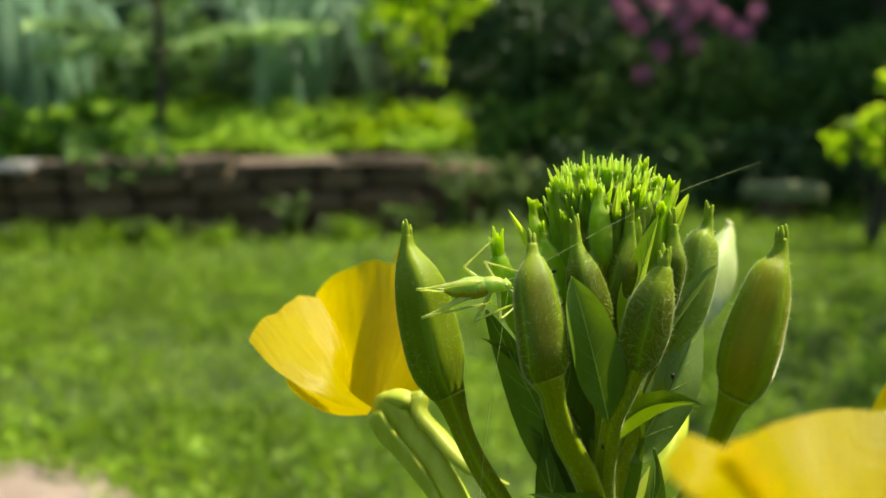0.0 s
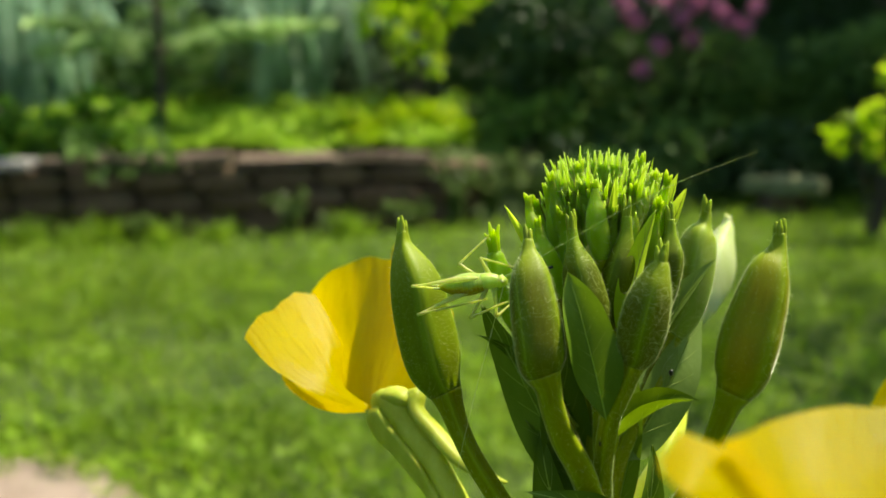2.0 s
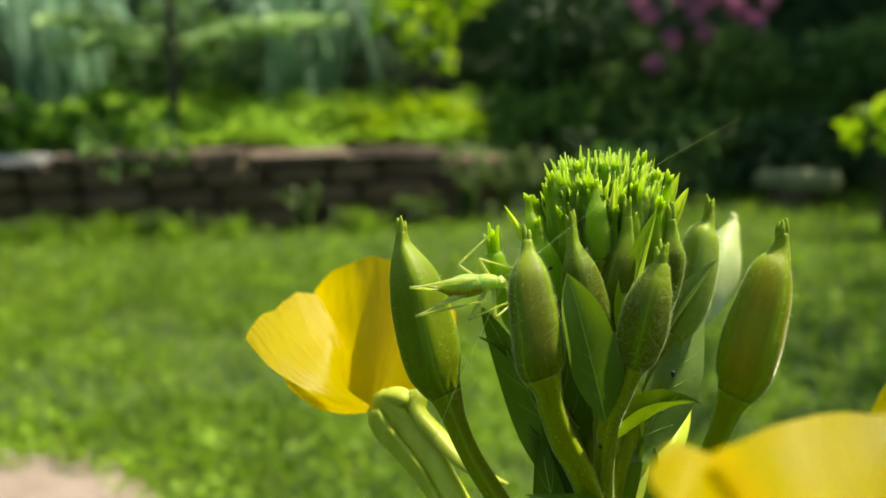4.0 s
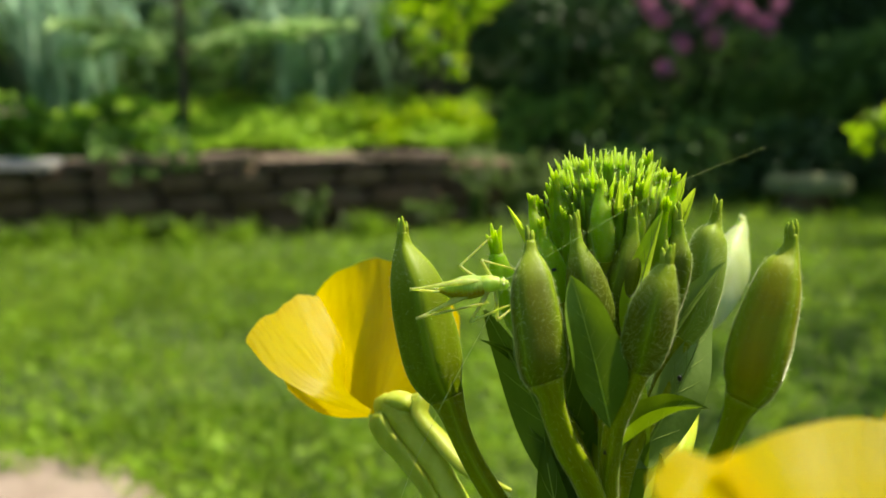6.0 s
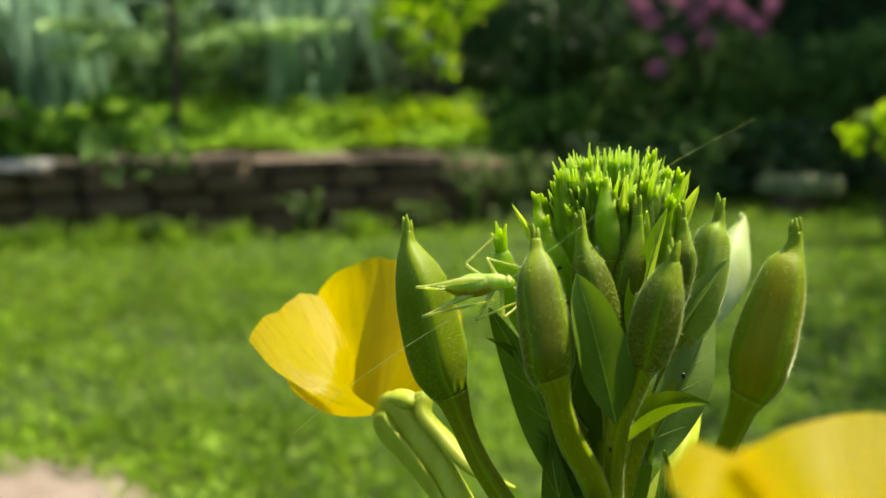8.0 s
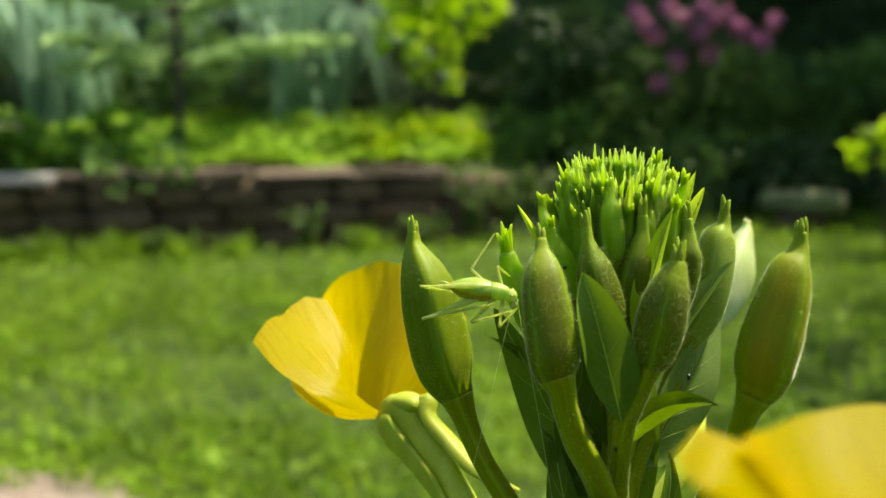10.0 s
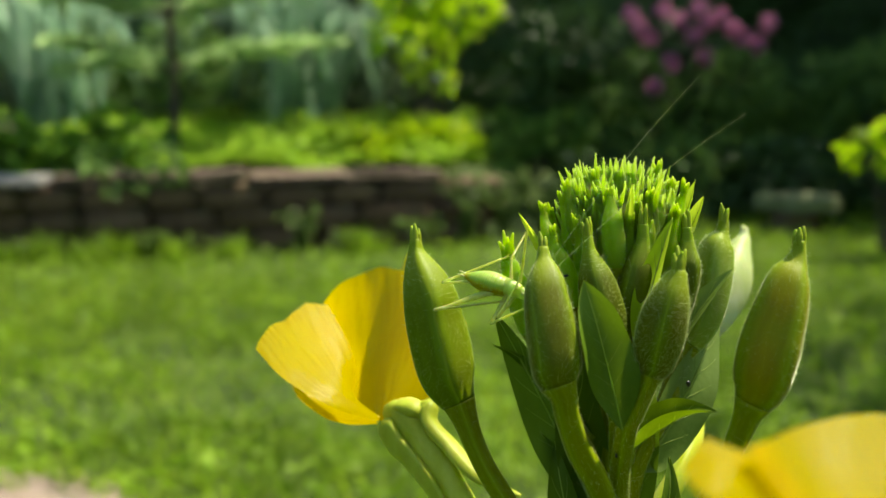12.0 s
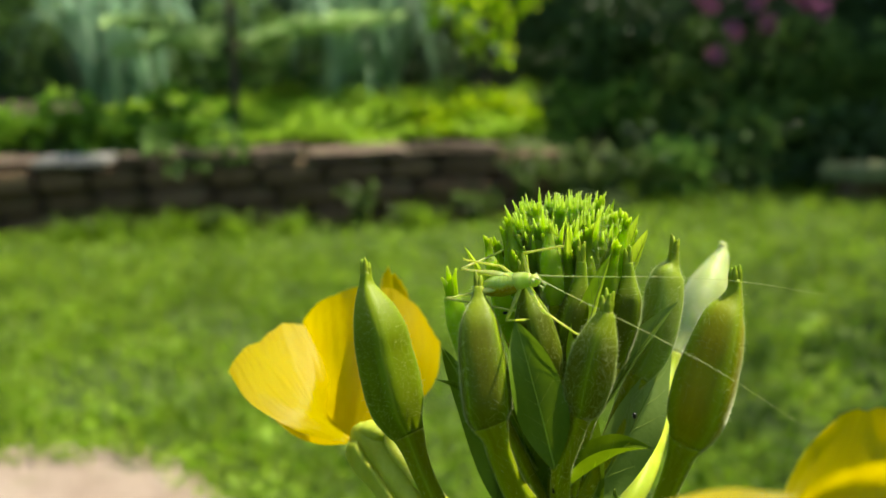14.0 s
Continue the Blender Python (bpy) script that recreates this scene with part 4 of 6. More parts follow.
def shrub(name, place, label, category, clumps, count, size, mat, r, stems=6, aspect=0.5, group="", droop=0.2, flat=0.0):
    """A shrub: stems that rise from its foot into clumps, and a crown of separate leaves. clumps: x, y, z, radius from its foot."""
    ob = thing(name, place, label, category, group)
    cl = np.array(clumps, dtype=float)
    for k in range(min(stems, len(cl))):
        c = cl[k, :3]
        v, f = sweep([(c[0] * 0.12, c[1] * 0.12, -0.03), (c[0] * 0.4, c[1] * 0.4, c[2] * 0.45), tuple(c)], [0.012, 0.008, 0.003], 12, 8)
        part("stem", mesh_of("stem", v, f, M_BARK), M_BARK, ob)
    radii = np.stack([cl[:, 3], cl[:, 3], cl[:, 3] * 0.8], 1) if not flat else np.stack([cl[:, 3], cl[:, 3], cl[:, 3] * flat], 1)
    pts, d = blob_points(cl[:, :3], radii, count, r)
    way = d + r.normal(0, 0.5, (count, 3))
    L = size * r.uniform(0.6, 1.25, count)
    v, f = leaf_field(pts, way, L, L * aspect, r, 0.2, droop)
    part("crown", mesh_of("crown", v, f, mat, False), mat, ob, "", "stuff")
    return ob


def clump_list(r, count, spread, height, radius):
    """Uneven clumps inside a rounded space."""
    out = []
    for k in range(count):
        w, q = r.uniform(0, 6.28), math.sqrt(r.uniform(0, 1))
        z = height[0] + (height[1] - height[0]) * r.uniform(0, 1) ** 0.8
        out.append((spread[0] * q * math.cos(w), spread[1] * q * math.sin(w), z, radius * r.uniform(0.6, 1.3)))
    return out


# ---- ground ----
WALL_A, WALL_B = np.array([-3.6, 4.38]), np.array([0.16, 4.95])
WALL_H = 0.345


def terrain(x, y):
    """Height of the lawn: flat, with soft swells."""
    return 0.012 * np.sin(x * 1.7 + 0.4) * np.cos(y * 1.3) + 0.006 * np.sin(x * 5.1) * np.sin(y * 4.3)


def build_ground():
    g = np.unique(np.concatenate([-np.geomspace(8, 400, 14), np.linspace(-8, 8, 90), np.geomspace(8, 400, 14)]))
    X, Y = np.meshgrid(g, g + 3, indexing="ij")
    Z = terrain(X, Y) * (np.hypot(X, Y) < 14)
    v = np.stack([X, Y, Z], -1).reshape(-1, 3)
    n = len(g)
    i, j = np.meshgrid(np.arange(n - 1), np.arange(n - 1), indexing="ij")
    a = (i * n + j).ravel()
    tagged(new("ground", mesh_of("ground", v, np.stack([a, a + n, a + n + 1, a + 1], 1), M_LAWN)), "mossy earth under a lawn that reaches the hedges", "ground", "", "structure")
    # the raised bed behind the stone edging
    d = unit(WALL_B - WALL_A)
    nrm = np.array([-d[1], d[0]])
    rows, cols = 24, 60
    vs = []
    for a in np.linspace(0, 1, rows):
        for b in np.linspace(-0.6, 1.0, cols):
            p = WALL_A + (WALL_B - WALL_A) * b + nrm * (0.14 + 5.2 * a)
            z = WALL_H - 0.05 + 0.10 * a + 0.03 * math.sin(p[0] * 4) * math.cos(p[1] * 3)
            z *= 1.0 - max(0.0, (b - 0.93) / 0.07) ** 2
            vs.append((p[0], p[1], z - 0.02))
    f = [(i * cols + j, i * cols + j + 1, (i + 1) * cols + j + 1, (i + 1) * cols + j) for i in range(rows - 1) for j in range(cols - 1)]
    tagged(new("raised_bed", mesh_of("raised_bed", vs, f, M_SOIL)), "dark soil of a raised planting bed", "flower bed", "", "structure")


build_ground()


def stone_mesh(r, l, w, h, bev=0.02):
    """A rough block: a bevelled box with its corners knocked about."""
    bm = bmesh.new()
    bmesh.ops.create_cube(bm, size=1.0)
    for q in bm.verts:
        q.co = Vector((q.co.x * l * r.uniform(0.94, 1.0), q.co.y * w * r.uniform(0.92, 1.0), q.co.z * h * r.uniform(0.93, 1.0)))
    bmesh.ops.bevel(bm, geom=bm.edges[:], offset=bev, segments=2, affect="EDGES")
    for q in bm.verts:
        q.co += Vector(r.normal(0, 0.004, 3))
    return bm


def build_wall():
    """Low retaining wall of rough stone blocks with flat cap slabs."""
    r = np.random.default_rng(12)
    d = unit(WALL_B - WALL_A)
    ang = math.degrees(math.atan2(d[1], d[0]))
    length = np.linalg.norm(WALL_B - WALL_A)
    core = bmesh.new()
    bmesh.ops.create_cube(core, size=1.0, matrix=Matrix.Diagonal((length, 0.16, WALL_H - 0.06, 1)))
    mid = (WALL_A + WALL_B) / 2 + np.array([-d[1], d[0]]) * 0.10
    wall = part("garden_wall", core, M_SOIL, None)
    wall.matrix_basis = pose(mid[0], mid[1], (WALL_H - 0.06) / 2 - 0.02, 0, 0, ang)
    tagged(wall, "low dry-stone retaining wall, dark brown face and flat caps", "garden wall", "", "structure")
    stones = [stone_mesh(r, l, 0.20, 0.102) for l in (0.24, 0.30, 0.36)]
    metas = []
    for b, l in zip(stones, (0.24, 0.30, 0.36)):
        me = bpy.data.meshes.new("stone")
        b.to_mesh(me)
        b.free()
        me.materials.append(M_WALL)
        metas.append((me, l))
    for course in range(3):
        x = -length / 2 - 0.1 * (course % 2)
        while x < length / 2 - 0.12:
            me, l = metas[int(r.integers(3))]
            ob = part("stone", me, M_WALL, wall)
            ob.matrix_basis = pose(x + l / 2, -0.06 + r.normal(0, 0.02), -0.080 + course * 0.105, r.normal(0, 1.5), r.normal(0, 1), r.normal(0, 2))
            x += l + 0.003
    x = -length / 2
    while x < length / 2 - 0.42:
        l = r.uniform(0.34, 0.55)
        grey = -0.55 < x + l / 2 < 0.05
        me = bpy.data.meshes.new("cap_slab")
        b = stone_mesh(r, l, 0.26, 0.034, 0.010)
        b.to_mesh(me)
        b.free()
        me.materials.append(M_GREYCAP if grey else M_CAP)
        ob = part("cap_slab", me, M_CAP, wall)
        ob.matrix_basis = pose(x + l / 2, -0.03 + r.normal(0, 0.02), 0.209 + r.normal(0, 0.008), r.normal(0, 2.5), r.normal(0, 1.6), r.normal(0, 3.0))
        x += l + 0.01


build_wall()


def slab(name, place, size, mat, label, category, seed, high=0.05, kind="", domed=False):
    """An irregular rounded flagstone or rock."""
    r = np.random.default_rng(seed)
    ph = r.uniform(0, 6.28, 4)
    n, rings = 40, [(0.0, 1.0), (0.5, 1.0), (0.86, 0.97), (0.96, 0.8), (1.0, 0.4), (0.98, -0.3)]
    if domed:
        rings = [(0.0, 1.0), (0.35, 0.96), (0.62, 0.82), (0.84, 0.55), (0.97, 0.2), (1.0, -0.2)]
    v = []
    for q, z in rings:
        for k in range(n):
            w = 2 * math.pi * k / n
            s = 1 + 0.10 * math.sin(2 * w + ph[0]) + 0.07 * math.sin(3 * w + ph[1]) + 0.03 * math.sin(7 * w + ph[2])
            v.append((size[0] * q * s * math.cos(w), size[1] * q * s * math.sin(w), high * z + 0.004 * math.sin(5 * q * math.cos(w) + ph[3])))
    f = [(i * n + k, i * n + (k + 1) % n, (i + 1) * n + (k + 1) % n, (i + 1) * n + k) for i in range(len(rings) - 1) for k in range(n)]
    ob = new(name, mesh_of(name, v, np.array(f)[:, ::-1], mat))
    ob.location = place
    return tagged(ob, label, category, "", kind)


slab("flagstone", (-1.07, 1.62, 0.0), (0.62, 0.40), M_FLAG, "worn pinkish flagstone sunk in the lawn", "paving stone", 4, 0.035)
slab("rock", (1.72, 5.14, 0.0), (0.16, 0.12), M_WALL, "dark mossy rock at the shaded lawn edge", "rock", 9, 0.15, "", True)
# made-up slab that stands in for blurred, arching pale leaves
slab("stone_slab", (1.74, 5.12, 0.14), (0.20, 0.13), M_MOSS, "pale flat slab on a mossy rock in place of arching leaves", "stone", 19, 0.06)


def build_lawn():
    r = np.random.default_rng(31)
    n = 90000
    y = 0.9 + 5.6 * r.uniform(0, 1, n) ** 1.15
    x = r.uniform(-1, 1, n) * (0.75 + y * 0.56)
    keep = ((x + 1.07) / 0.54) ** 2 + ((y - 1.62) / 0.32) ** 2 > 1
    d = unit(WALL_B - WALL_A)
    front = (x - WALL_A[0]) * -d[1] + (y - WALL_A[1]) * d[0] < -0.17
    keep &= front | (x > 0.6)
    worn = np.array([noise.noise(Vector((a * 2.6, b * 2.6, 4.0))) for a, b in zip(x, y)])
    keep &= ~((worn > 0.12) & (y < 3.2) & (r.uniform(0, 1, n) < 0.55))
    x, y = x[keep], y[keep]
    n = len(x)
    tuft = np.array([noise.noise(Vector((a * 3.0, b * 3.0, 0.0))) for a, b in zip(x[::8], y[::8])])
    tuft = np.repeat(tuft, 8)[:n]
    tuft = np.pad(tuft, (0, max(0, n - len(tuft))))
    root = np.stack([x, y, terrain(x, y) - 0.004], 1)
    h = r.uniform(0.025, 0.075, n) * (1 + 1.3 * np.clip(tuft, -0.5, 0.8)) * (1 + 0.5 * np.clip((-x - 0.3) * 1.2, 0, 1) * np.clip((y - 2.6), 0, 1))
    h = h * (1 - 0.6 * np.clip((y - 3.7) / 0.5, 0, 1) * (x < 0.5))
    lean = r.normal(0, 0.55, (n, 2)) * h[:, None]
    head = root + np.stack([lean[:, 0], lean[:, 1], h], 1)
    v, f = blades_field(root, head, r.uniform(0.0025, 0.0055, n), r, 2)
    lawn = thing("lawn", (0, 0, 0), "sunlit lawn of grass and clover, uncut", "lawn", "", "stuff")
    part("grass", mesh_of("grass", v, f, M_GRASS, False), M_GRASS, lawn, "", "stuff")
    m = 44000
    k = r.integers(0, n, m)
    c = root[k] + np.stack([r.normal(0, 0.02, m), r.normal(0, 0.02, m), r.uniform(0.02, 0.06, m)], 1)
    way = r.normal(0, 1, (m, 3)) * [1, 1, 0.35]
    L = r.uniform(0.012, 0.032, m) * np.clip(0.9 + 0.8 * tuft[k], 0.5, 1.4)
    v, f = leaf_field(c, way, L, L * 0.8, r, 0.1, 0.1)
    part("clover", mesh_of("clover", v, f, M_CLOVER, False), M_CLOVER, lawn, "", "stuff")
    # the same lawn round about and behind
    n = 90000
    x, y = r.uniform(-6.0, 6.0, n), r.uniform(-5.6, 6.3, n)
    keep = ~((y > 0.9) & (np.abs(x) < 0.75 + y * 0.56)) & ((x - WALL_A[0]) * -d[1] + (y - WALL_A[1]) * d[0] < -0.10)
    keep |= (x > 0.75 + y * 0.56) & (y > 0.9)
    x, y = x[keep], y[keep]
    n = len(x)
    root = np.stack([x, y, terrain(x, y) - 0.004], 1)
    h = r.uniform(0.03, 0.09, n)
    lean = r.normal(0, 0.6, (n, 2)) * h[:, None]
    v, f = blades_field(root, root + np.stack([lean[:, 0], lean[:, 1], h], 1), r.uniform(0.005, 0.011, n), r, 2)
    part("grass", mesh_of("grass", v, f, M_GRASS, False), M_GRASS, lawn, "", "stuff")


build_lawn()


# ---- planting behind the wall ----
def build_planting():
    r = np.random.default_rng(5)
    bed = WALL_H - 0.02
    # low bright ground cover, a carpet over the bed
    cover = thing("ground_cover", (-0.6, 5.9, bed), "low bright green ground cover spread behind the wall", "plant", "", "stuff")
    n = 34000
    x, y = r.uniform(-2.2, 0.75, n), r.uniform(-0.75, 1.5, n)
    keep = y > -0.62 + 0.26 * x + 0.10 * np.sin(9 * x)
    x, y = x[keep], y[keep]
    swell = 0.07 + 0.05 * np.sin(5 * x + 1) * np.cos(4 * y) + 0.05 * np.sin(11 * x) * np.sin(9 * y + 1)
    z = np.clip(swell, 0.01, None) * r.uniform(0.3, 1.2, len(x)) + 0.05 * np.clip(y, 0, None)
    way = r.normal(0, 1, (len(x), 3)) * [1, 1, 0.30]
    L = r.uniform(0.022, 0.05, len(x))
    v, f = leaf_field(np.stack([x, y, z], 1), way, L, L * 0.7, r, 0.1, 0.05)
    part("leaves", mesh_of("leaves", v, f, M_COVER, False), M_COVER, cover, "", "stuff")
    cl = [(x, 0.27 * x + r.uniform(-0.12, 0.25), r.uniform(0.02, 0.20), r.uniform(0.08, 0.15)) for x in np.linspace(-0.75, 0.50, 17)]
    shrub("round_leaved_shrub", (-2.15, 5.10, bed), "round-leaved dark green shrub with sunlit tips", "shrub", cl, 800, 0.10, M_ROUND, r, 8, 0.85)
    cl = clump_list(r, 20, (0.44, 0.22), (0.0, 0.20), 0.07)
    shrub("golden_shrub", (-0.30, 5.62, bed), "small golden yellow-green shrub", "shrub", cl, 900, 0.06, M_GOLD, r, 10, 0.6)
    # slim young tree with layered feathery branches
    tree = thing("young_tree", (-1.58, 5.75, bed), "slim young tree with layered feathery branches", "tree")
    v, f = sweep([(0, 0, -0.05), (0.01, 0, 0.5), (-0.01, 0.02, 1.2), (0.0, 0.0, 2.2)], [0.028, 0.024, 0.018, 0.008], 24, 10)
    part("trunk", mesh_of("trunk", v, f, M_BARK), M_BARK, tree)
    leaf_pts, leaf_way = [], []
    for k in range(16):
        z = 0.50 + 0.28 * (k % 4) + r.uniform(-0.03, 0.03)
        w = k * 2.4 + 0.4
        L = r.uniform(0.6, 0.95)
        end = np.array([math.cos(w) * L, math.sin(w) * L * 0.7, z + r.uniform(0.0, 0.22)])
        line = [np.array([0, 0, z]), np.array([0, 0, z]) + (end - [0, 0, z]) * 0.5 + [0, 0, 0.05], end]
        v, f = sweep(line, [0.009, 0.006, 0.002], 10, 6)
        part("branch", mesh_of("branch", v, f, M_BARK), M_BARK, tree)
        c, s = spline(line, 90)
        for p in c[16:]:
            for _ in range(5):
                leaf_pts.append(p + r.normal(0, 0.035, 3) * [1.2, 1.2, 0.45])
                leaf_way.append(unit(c[-1] - c[0]) * 0.6 + r.normal(0, 0.7, 3) * [1, 1, 0.3])
    m = len(leaf_pts)
    L = r.uniform(0.05, 0.11, m)
    v, f = leaf_field(np.array(leaf_pts), np.array(leaf_way), L, L * 0.34, r, 0.2, 0.25)
    part("crown", mesh_of("crown", v, f, M_FEATHER, False), M_FEATHER, tree, "", "stuff")
    # tall arching blue-green grass, its blades in loose bundles
    for place, bundles, size in (((-0.98, 6.9, bed), 56, 1.1), ((-2.60, 6.7, bed), 40, 1.05)):
        g = thing("ornamental_grass", place, "tall arching blue-green ornamental grass", "grass", "ornamental grasses")
        roots, heads, arch = [], [], []
        for _ in range(bundles):
            w = r.uniform(0, 6.28)
            reach = r.uniform(0.15, 0.95) * size
            root = r.normal(0, 0.10, 3) * [1, 1, 0]
            head = root + np.array([math.cos(w) * reach, math.sin(w) * reach, r.uniform(0.05, 0.80) * size])
            high = r.uniform(1.1, 1.9) * size
            for _ in range(9):
                roots.append(root + r.normal(0, 0.012, 3) * [1, 1, 0])
                heads.append(head + r.normal(0, 0.022, 3))
                arch.append(high + r.normal(0, 0.03))
        v, f = blades_field(np.array(roots), np.array(heads), r.uniform(0.008, 0.017, len(roots)), r, 9, np.array(arch))
        part("foliage", mesh_of("foliage", v, f, M_BLUE), M_BLUE, g, "", "stuff")
    # lime sapling
    cl = [(x, r.uniform(-0.15, 0.15), z, rad) for x, z, rad in ((-0.22, 0.70, 0.10), (0.02, 0.62, 0.11), (0.16, 0.74, 0.12), (-0.10, 0.86, 0.14), (0.20, 0.96, 0.13), (0.0, 1.08, 0.15), (-0.24, 1.02, 0.12), (0.32, 0.84, 0.09), (0.04, 0.44, 0.08), (-0.08, 0.52, 0.07))]
    shrub("lime_sapling", (-0.16, 6.10, bed), "sapling with bright lime-green leaves", "sapling", cl, 640, 0.090, M_LIME, r, 10, 0.6)
    # leaves that hang over the wall
    cl = [(x, r.uniform(-0.05, 0.10), r.uniform(-0.07, 0.09), r.uniform(0.03, 0.06)) for x in np.linspace(-0.24, 0.16, 8)]
    shrub("trailing_plant", (-1.46, 4.66, WALL_H + 0.02), "dark green plant that trails over the wall's edge", "plant", cl, 200, 0.06, M_DARK, r, 6, 0.7)
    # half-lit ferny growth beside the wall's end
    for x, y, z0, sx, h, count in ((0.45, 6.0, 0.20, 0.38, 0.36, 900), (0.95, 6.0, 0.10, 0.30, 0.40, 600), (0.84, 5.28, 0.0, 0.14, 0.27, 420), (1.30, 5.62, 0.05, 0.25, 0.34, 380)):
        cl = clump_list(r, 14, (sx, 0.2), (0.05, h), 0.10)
        # between x 0.9 and 1.8 darker shrub leaves paint the shade in
        shrub("ferny_shrub", (x, y, z0), "mid-green ferny shrub, broken shade partly put into its leaf colour", "shrub", cl, count, 0.075, (M_DARK if 0.9 < x < 1.8 else M_FERN), r, 8, 0.5, "ferny shrubs")
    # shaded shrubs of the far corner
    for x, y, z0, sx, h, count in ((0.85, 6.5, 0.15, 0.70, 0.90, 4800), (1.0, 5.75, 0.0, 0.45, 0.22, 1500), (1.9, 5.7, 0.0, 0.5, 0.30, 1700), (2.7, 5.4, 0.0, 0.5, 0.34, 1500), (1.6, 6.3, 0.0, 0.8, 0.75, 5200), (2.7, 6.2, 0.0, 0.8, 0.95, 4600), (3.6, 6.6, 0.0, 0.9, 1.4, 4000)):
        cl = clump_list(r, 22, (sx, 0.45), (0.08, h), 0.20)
        # left and low shrubs get blackish hedge leaves: shade put into the colour
        shrub("shrub", (x, y, z0), "dense dark green shrub in shade", "shrub", cl, count, 0.085, (M_HEDGE_SHADE if x < 1.05 or h < 0.4 else M_DARK), r, 8, 0.42, "shaded shrubs")
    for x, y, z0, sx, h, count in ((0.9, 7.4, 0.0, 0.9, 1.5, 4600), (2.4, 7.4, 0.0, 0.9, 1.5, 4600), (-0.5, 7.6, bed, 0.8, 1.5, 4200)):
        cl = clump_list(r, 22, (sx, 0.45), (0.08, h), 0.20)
        # deep shade painted in with the hedge's blackish leaves
        shrub("shrub", (x, y, z0), "tall shrub with deep shade put into its blackish-green leaves", "shrub", cl, count, 0.085, M_HEDGE_SHADE, r, 8, 0.42, "shaded shrubs")
    for x, y, h in ((-1.7, 7.5, 1.1), (-3.0, 7.4, 1.1)):
        cl = clump_list(r, 18, (0.8, 0.4), (0.08, h), 0.20)
        shrub("shrub", (x, y, bed), "dense dark green shrub behind the tall grass", "shrub", cl, 2600, 0.085, M_DARK, r, 8, 0.42, "shaded shrubs")
    # pink blossom
    pink = thing("flowering_shrub", (1.38, 6.45, -0.30), "dark shrub with loose pink flower clusters", "shrub")
    heads = [(-0.32, 1.34), (-0.37, 1.41), (0.07, 1.37), (-0.01, 1.29), (0.16, 1.40), (-0.22, 1.02), (-0.13, 1.15), (0.29, 1.28), (0.36, 1.24), (0.09, 1.18), (-0.18, 1.43), (-0.26, 1.28), (0.22, 1.33), (0.03, 1.44), (-0.08, 1.38), (0.44, 1.36)]
    for hx, hz in heads:
        hx, hy = hx * 0.95 - 0.07, r.uniform(-0.78, -0.66)
        v, f = sweep([(hx * 0.2, 0, 0), (hx * 0.6, hy * 0.5, hz * 0.6), (hx, hy, hz)], [0.008, 0.006, 0.003], 12, 6)
        part("stem", mesh_of("stem", v, f, M_BARK), M_BARK, pink)
        pts, d = blob_points([(hx, hy, hz)], [0.036], 110, r, 0.3)
        L = r.uniform(0.018, 0.034, 110)
        v, f = leaf_field(pts, d + r.normal(0, 0.4, (110, 3)), L, L * 0.9, r, 0.1, 0.0)
        part("blossom", mesh_of("blossom", v, f, M_PINK, False), M_PINK, pink)
    pts, d = blob_points(clump_list(r, 16, (0.5, 0.35), (0.2, 1.15), 0.2) and [(c[0], c[1], c[2]) for c in clump_list(r, 16, (0.5, 0.3), (0.2, 1.1), 0.2)], [0.2] * 16, 2600, r)
    L = r.uniform(0.05, 0.09, 2600)
    v, f = leaf_field(pts, d + r.normal(0, 0.5, (2600, 3)), L, L * 0.45, r)
    part("crown", mesh_of("crown", v, f, M_DARK, False), M_DARK, pink, "", "stuff")
    # sunlit bush at the lawn's side
    cl = [(-0.10, 0.0, 0.44, 0.09), (0.04, 0.05, 0.52, 0.08), (0.08, -0.05, 0.36, 0.08), (0.08, 0.0, 0.72, 0.07), (0.22, 0.0, 0.62, 0.10), (0.18, 0.0, 0.42, 0.08)]
    shrub("sunlit_bush", (1.92, 4.5, 0.03), "bush with sparse sunlit yellow-green leaves", "shrub", cl, 260, 0.070, M_LIME, r, 6, 0.6)
    # weeds at the wall's foot: leafy stems that rise and arch
    for x, y, h, s in ((-0.70, 4.62, 0.22, 0.10), (-0.50, 4.66, 0.10, 0.12), (-0.18, 4.70, 0.16, 0.12), (0.06, 4.74, 0.30, 0.14), (0.24, 4.86, 0.36, 0.16), (0.42, 4.98, 0.32, 0.18), (-1.36, 4.50, 0.14, 0.06), (-1.95, 4.42, 0.08, 0.10), (0.66, 5.10, 0.26, 0.16)):
        w = thing("weed", (x, y, 0.0), "leafy green weed at the wall's foot", "weed", "weeds")
        roots, ways = [], []
        for k in range(9):
            a = k * 2.4 + x * 9
            end = np.array([math.cos(a) * s * r.uniform(0.4, 1.2), math.sin(a) * s * 0.5, h * r.uniform(0.6, 1.05)])
            line = [np.array([0.0, 0.0, -0.01]), end * [0.35, 0.35, 0.75], end]
            v, f = sweep(line, [0.004, 0.003, 0.0015], 8, 5)
            part("stem", mesh_of("stem", v, f, M_WEED), M_WEED, w)
            for p in spline(line, 14)[0][3:]:
                for _ in range(2):
                    roots.append(p)
                    ways.append(r.normal(0, 1, 3) * [1, 1, 0.5])
        L = r.uniform(0.025, 0.06, len(roots))
        v, f = leaf_field(np.array(roots), np.array(ways), L, L * 0.5, r, 0.2, 0.2)
        part("leaves", mesh_of("leaves", v, f, M_WEED, False), M_WEED, w, "", "stuff")
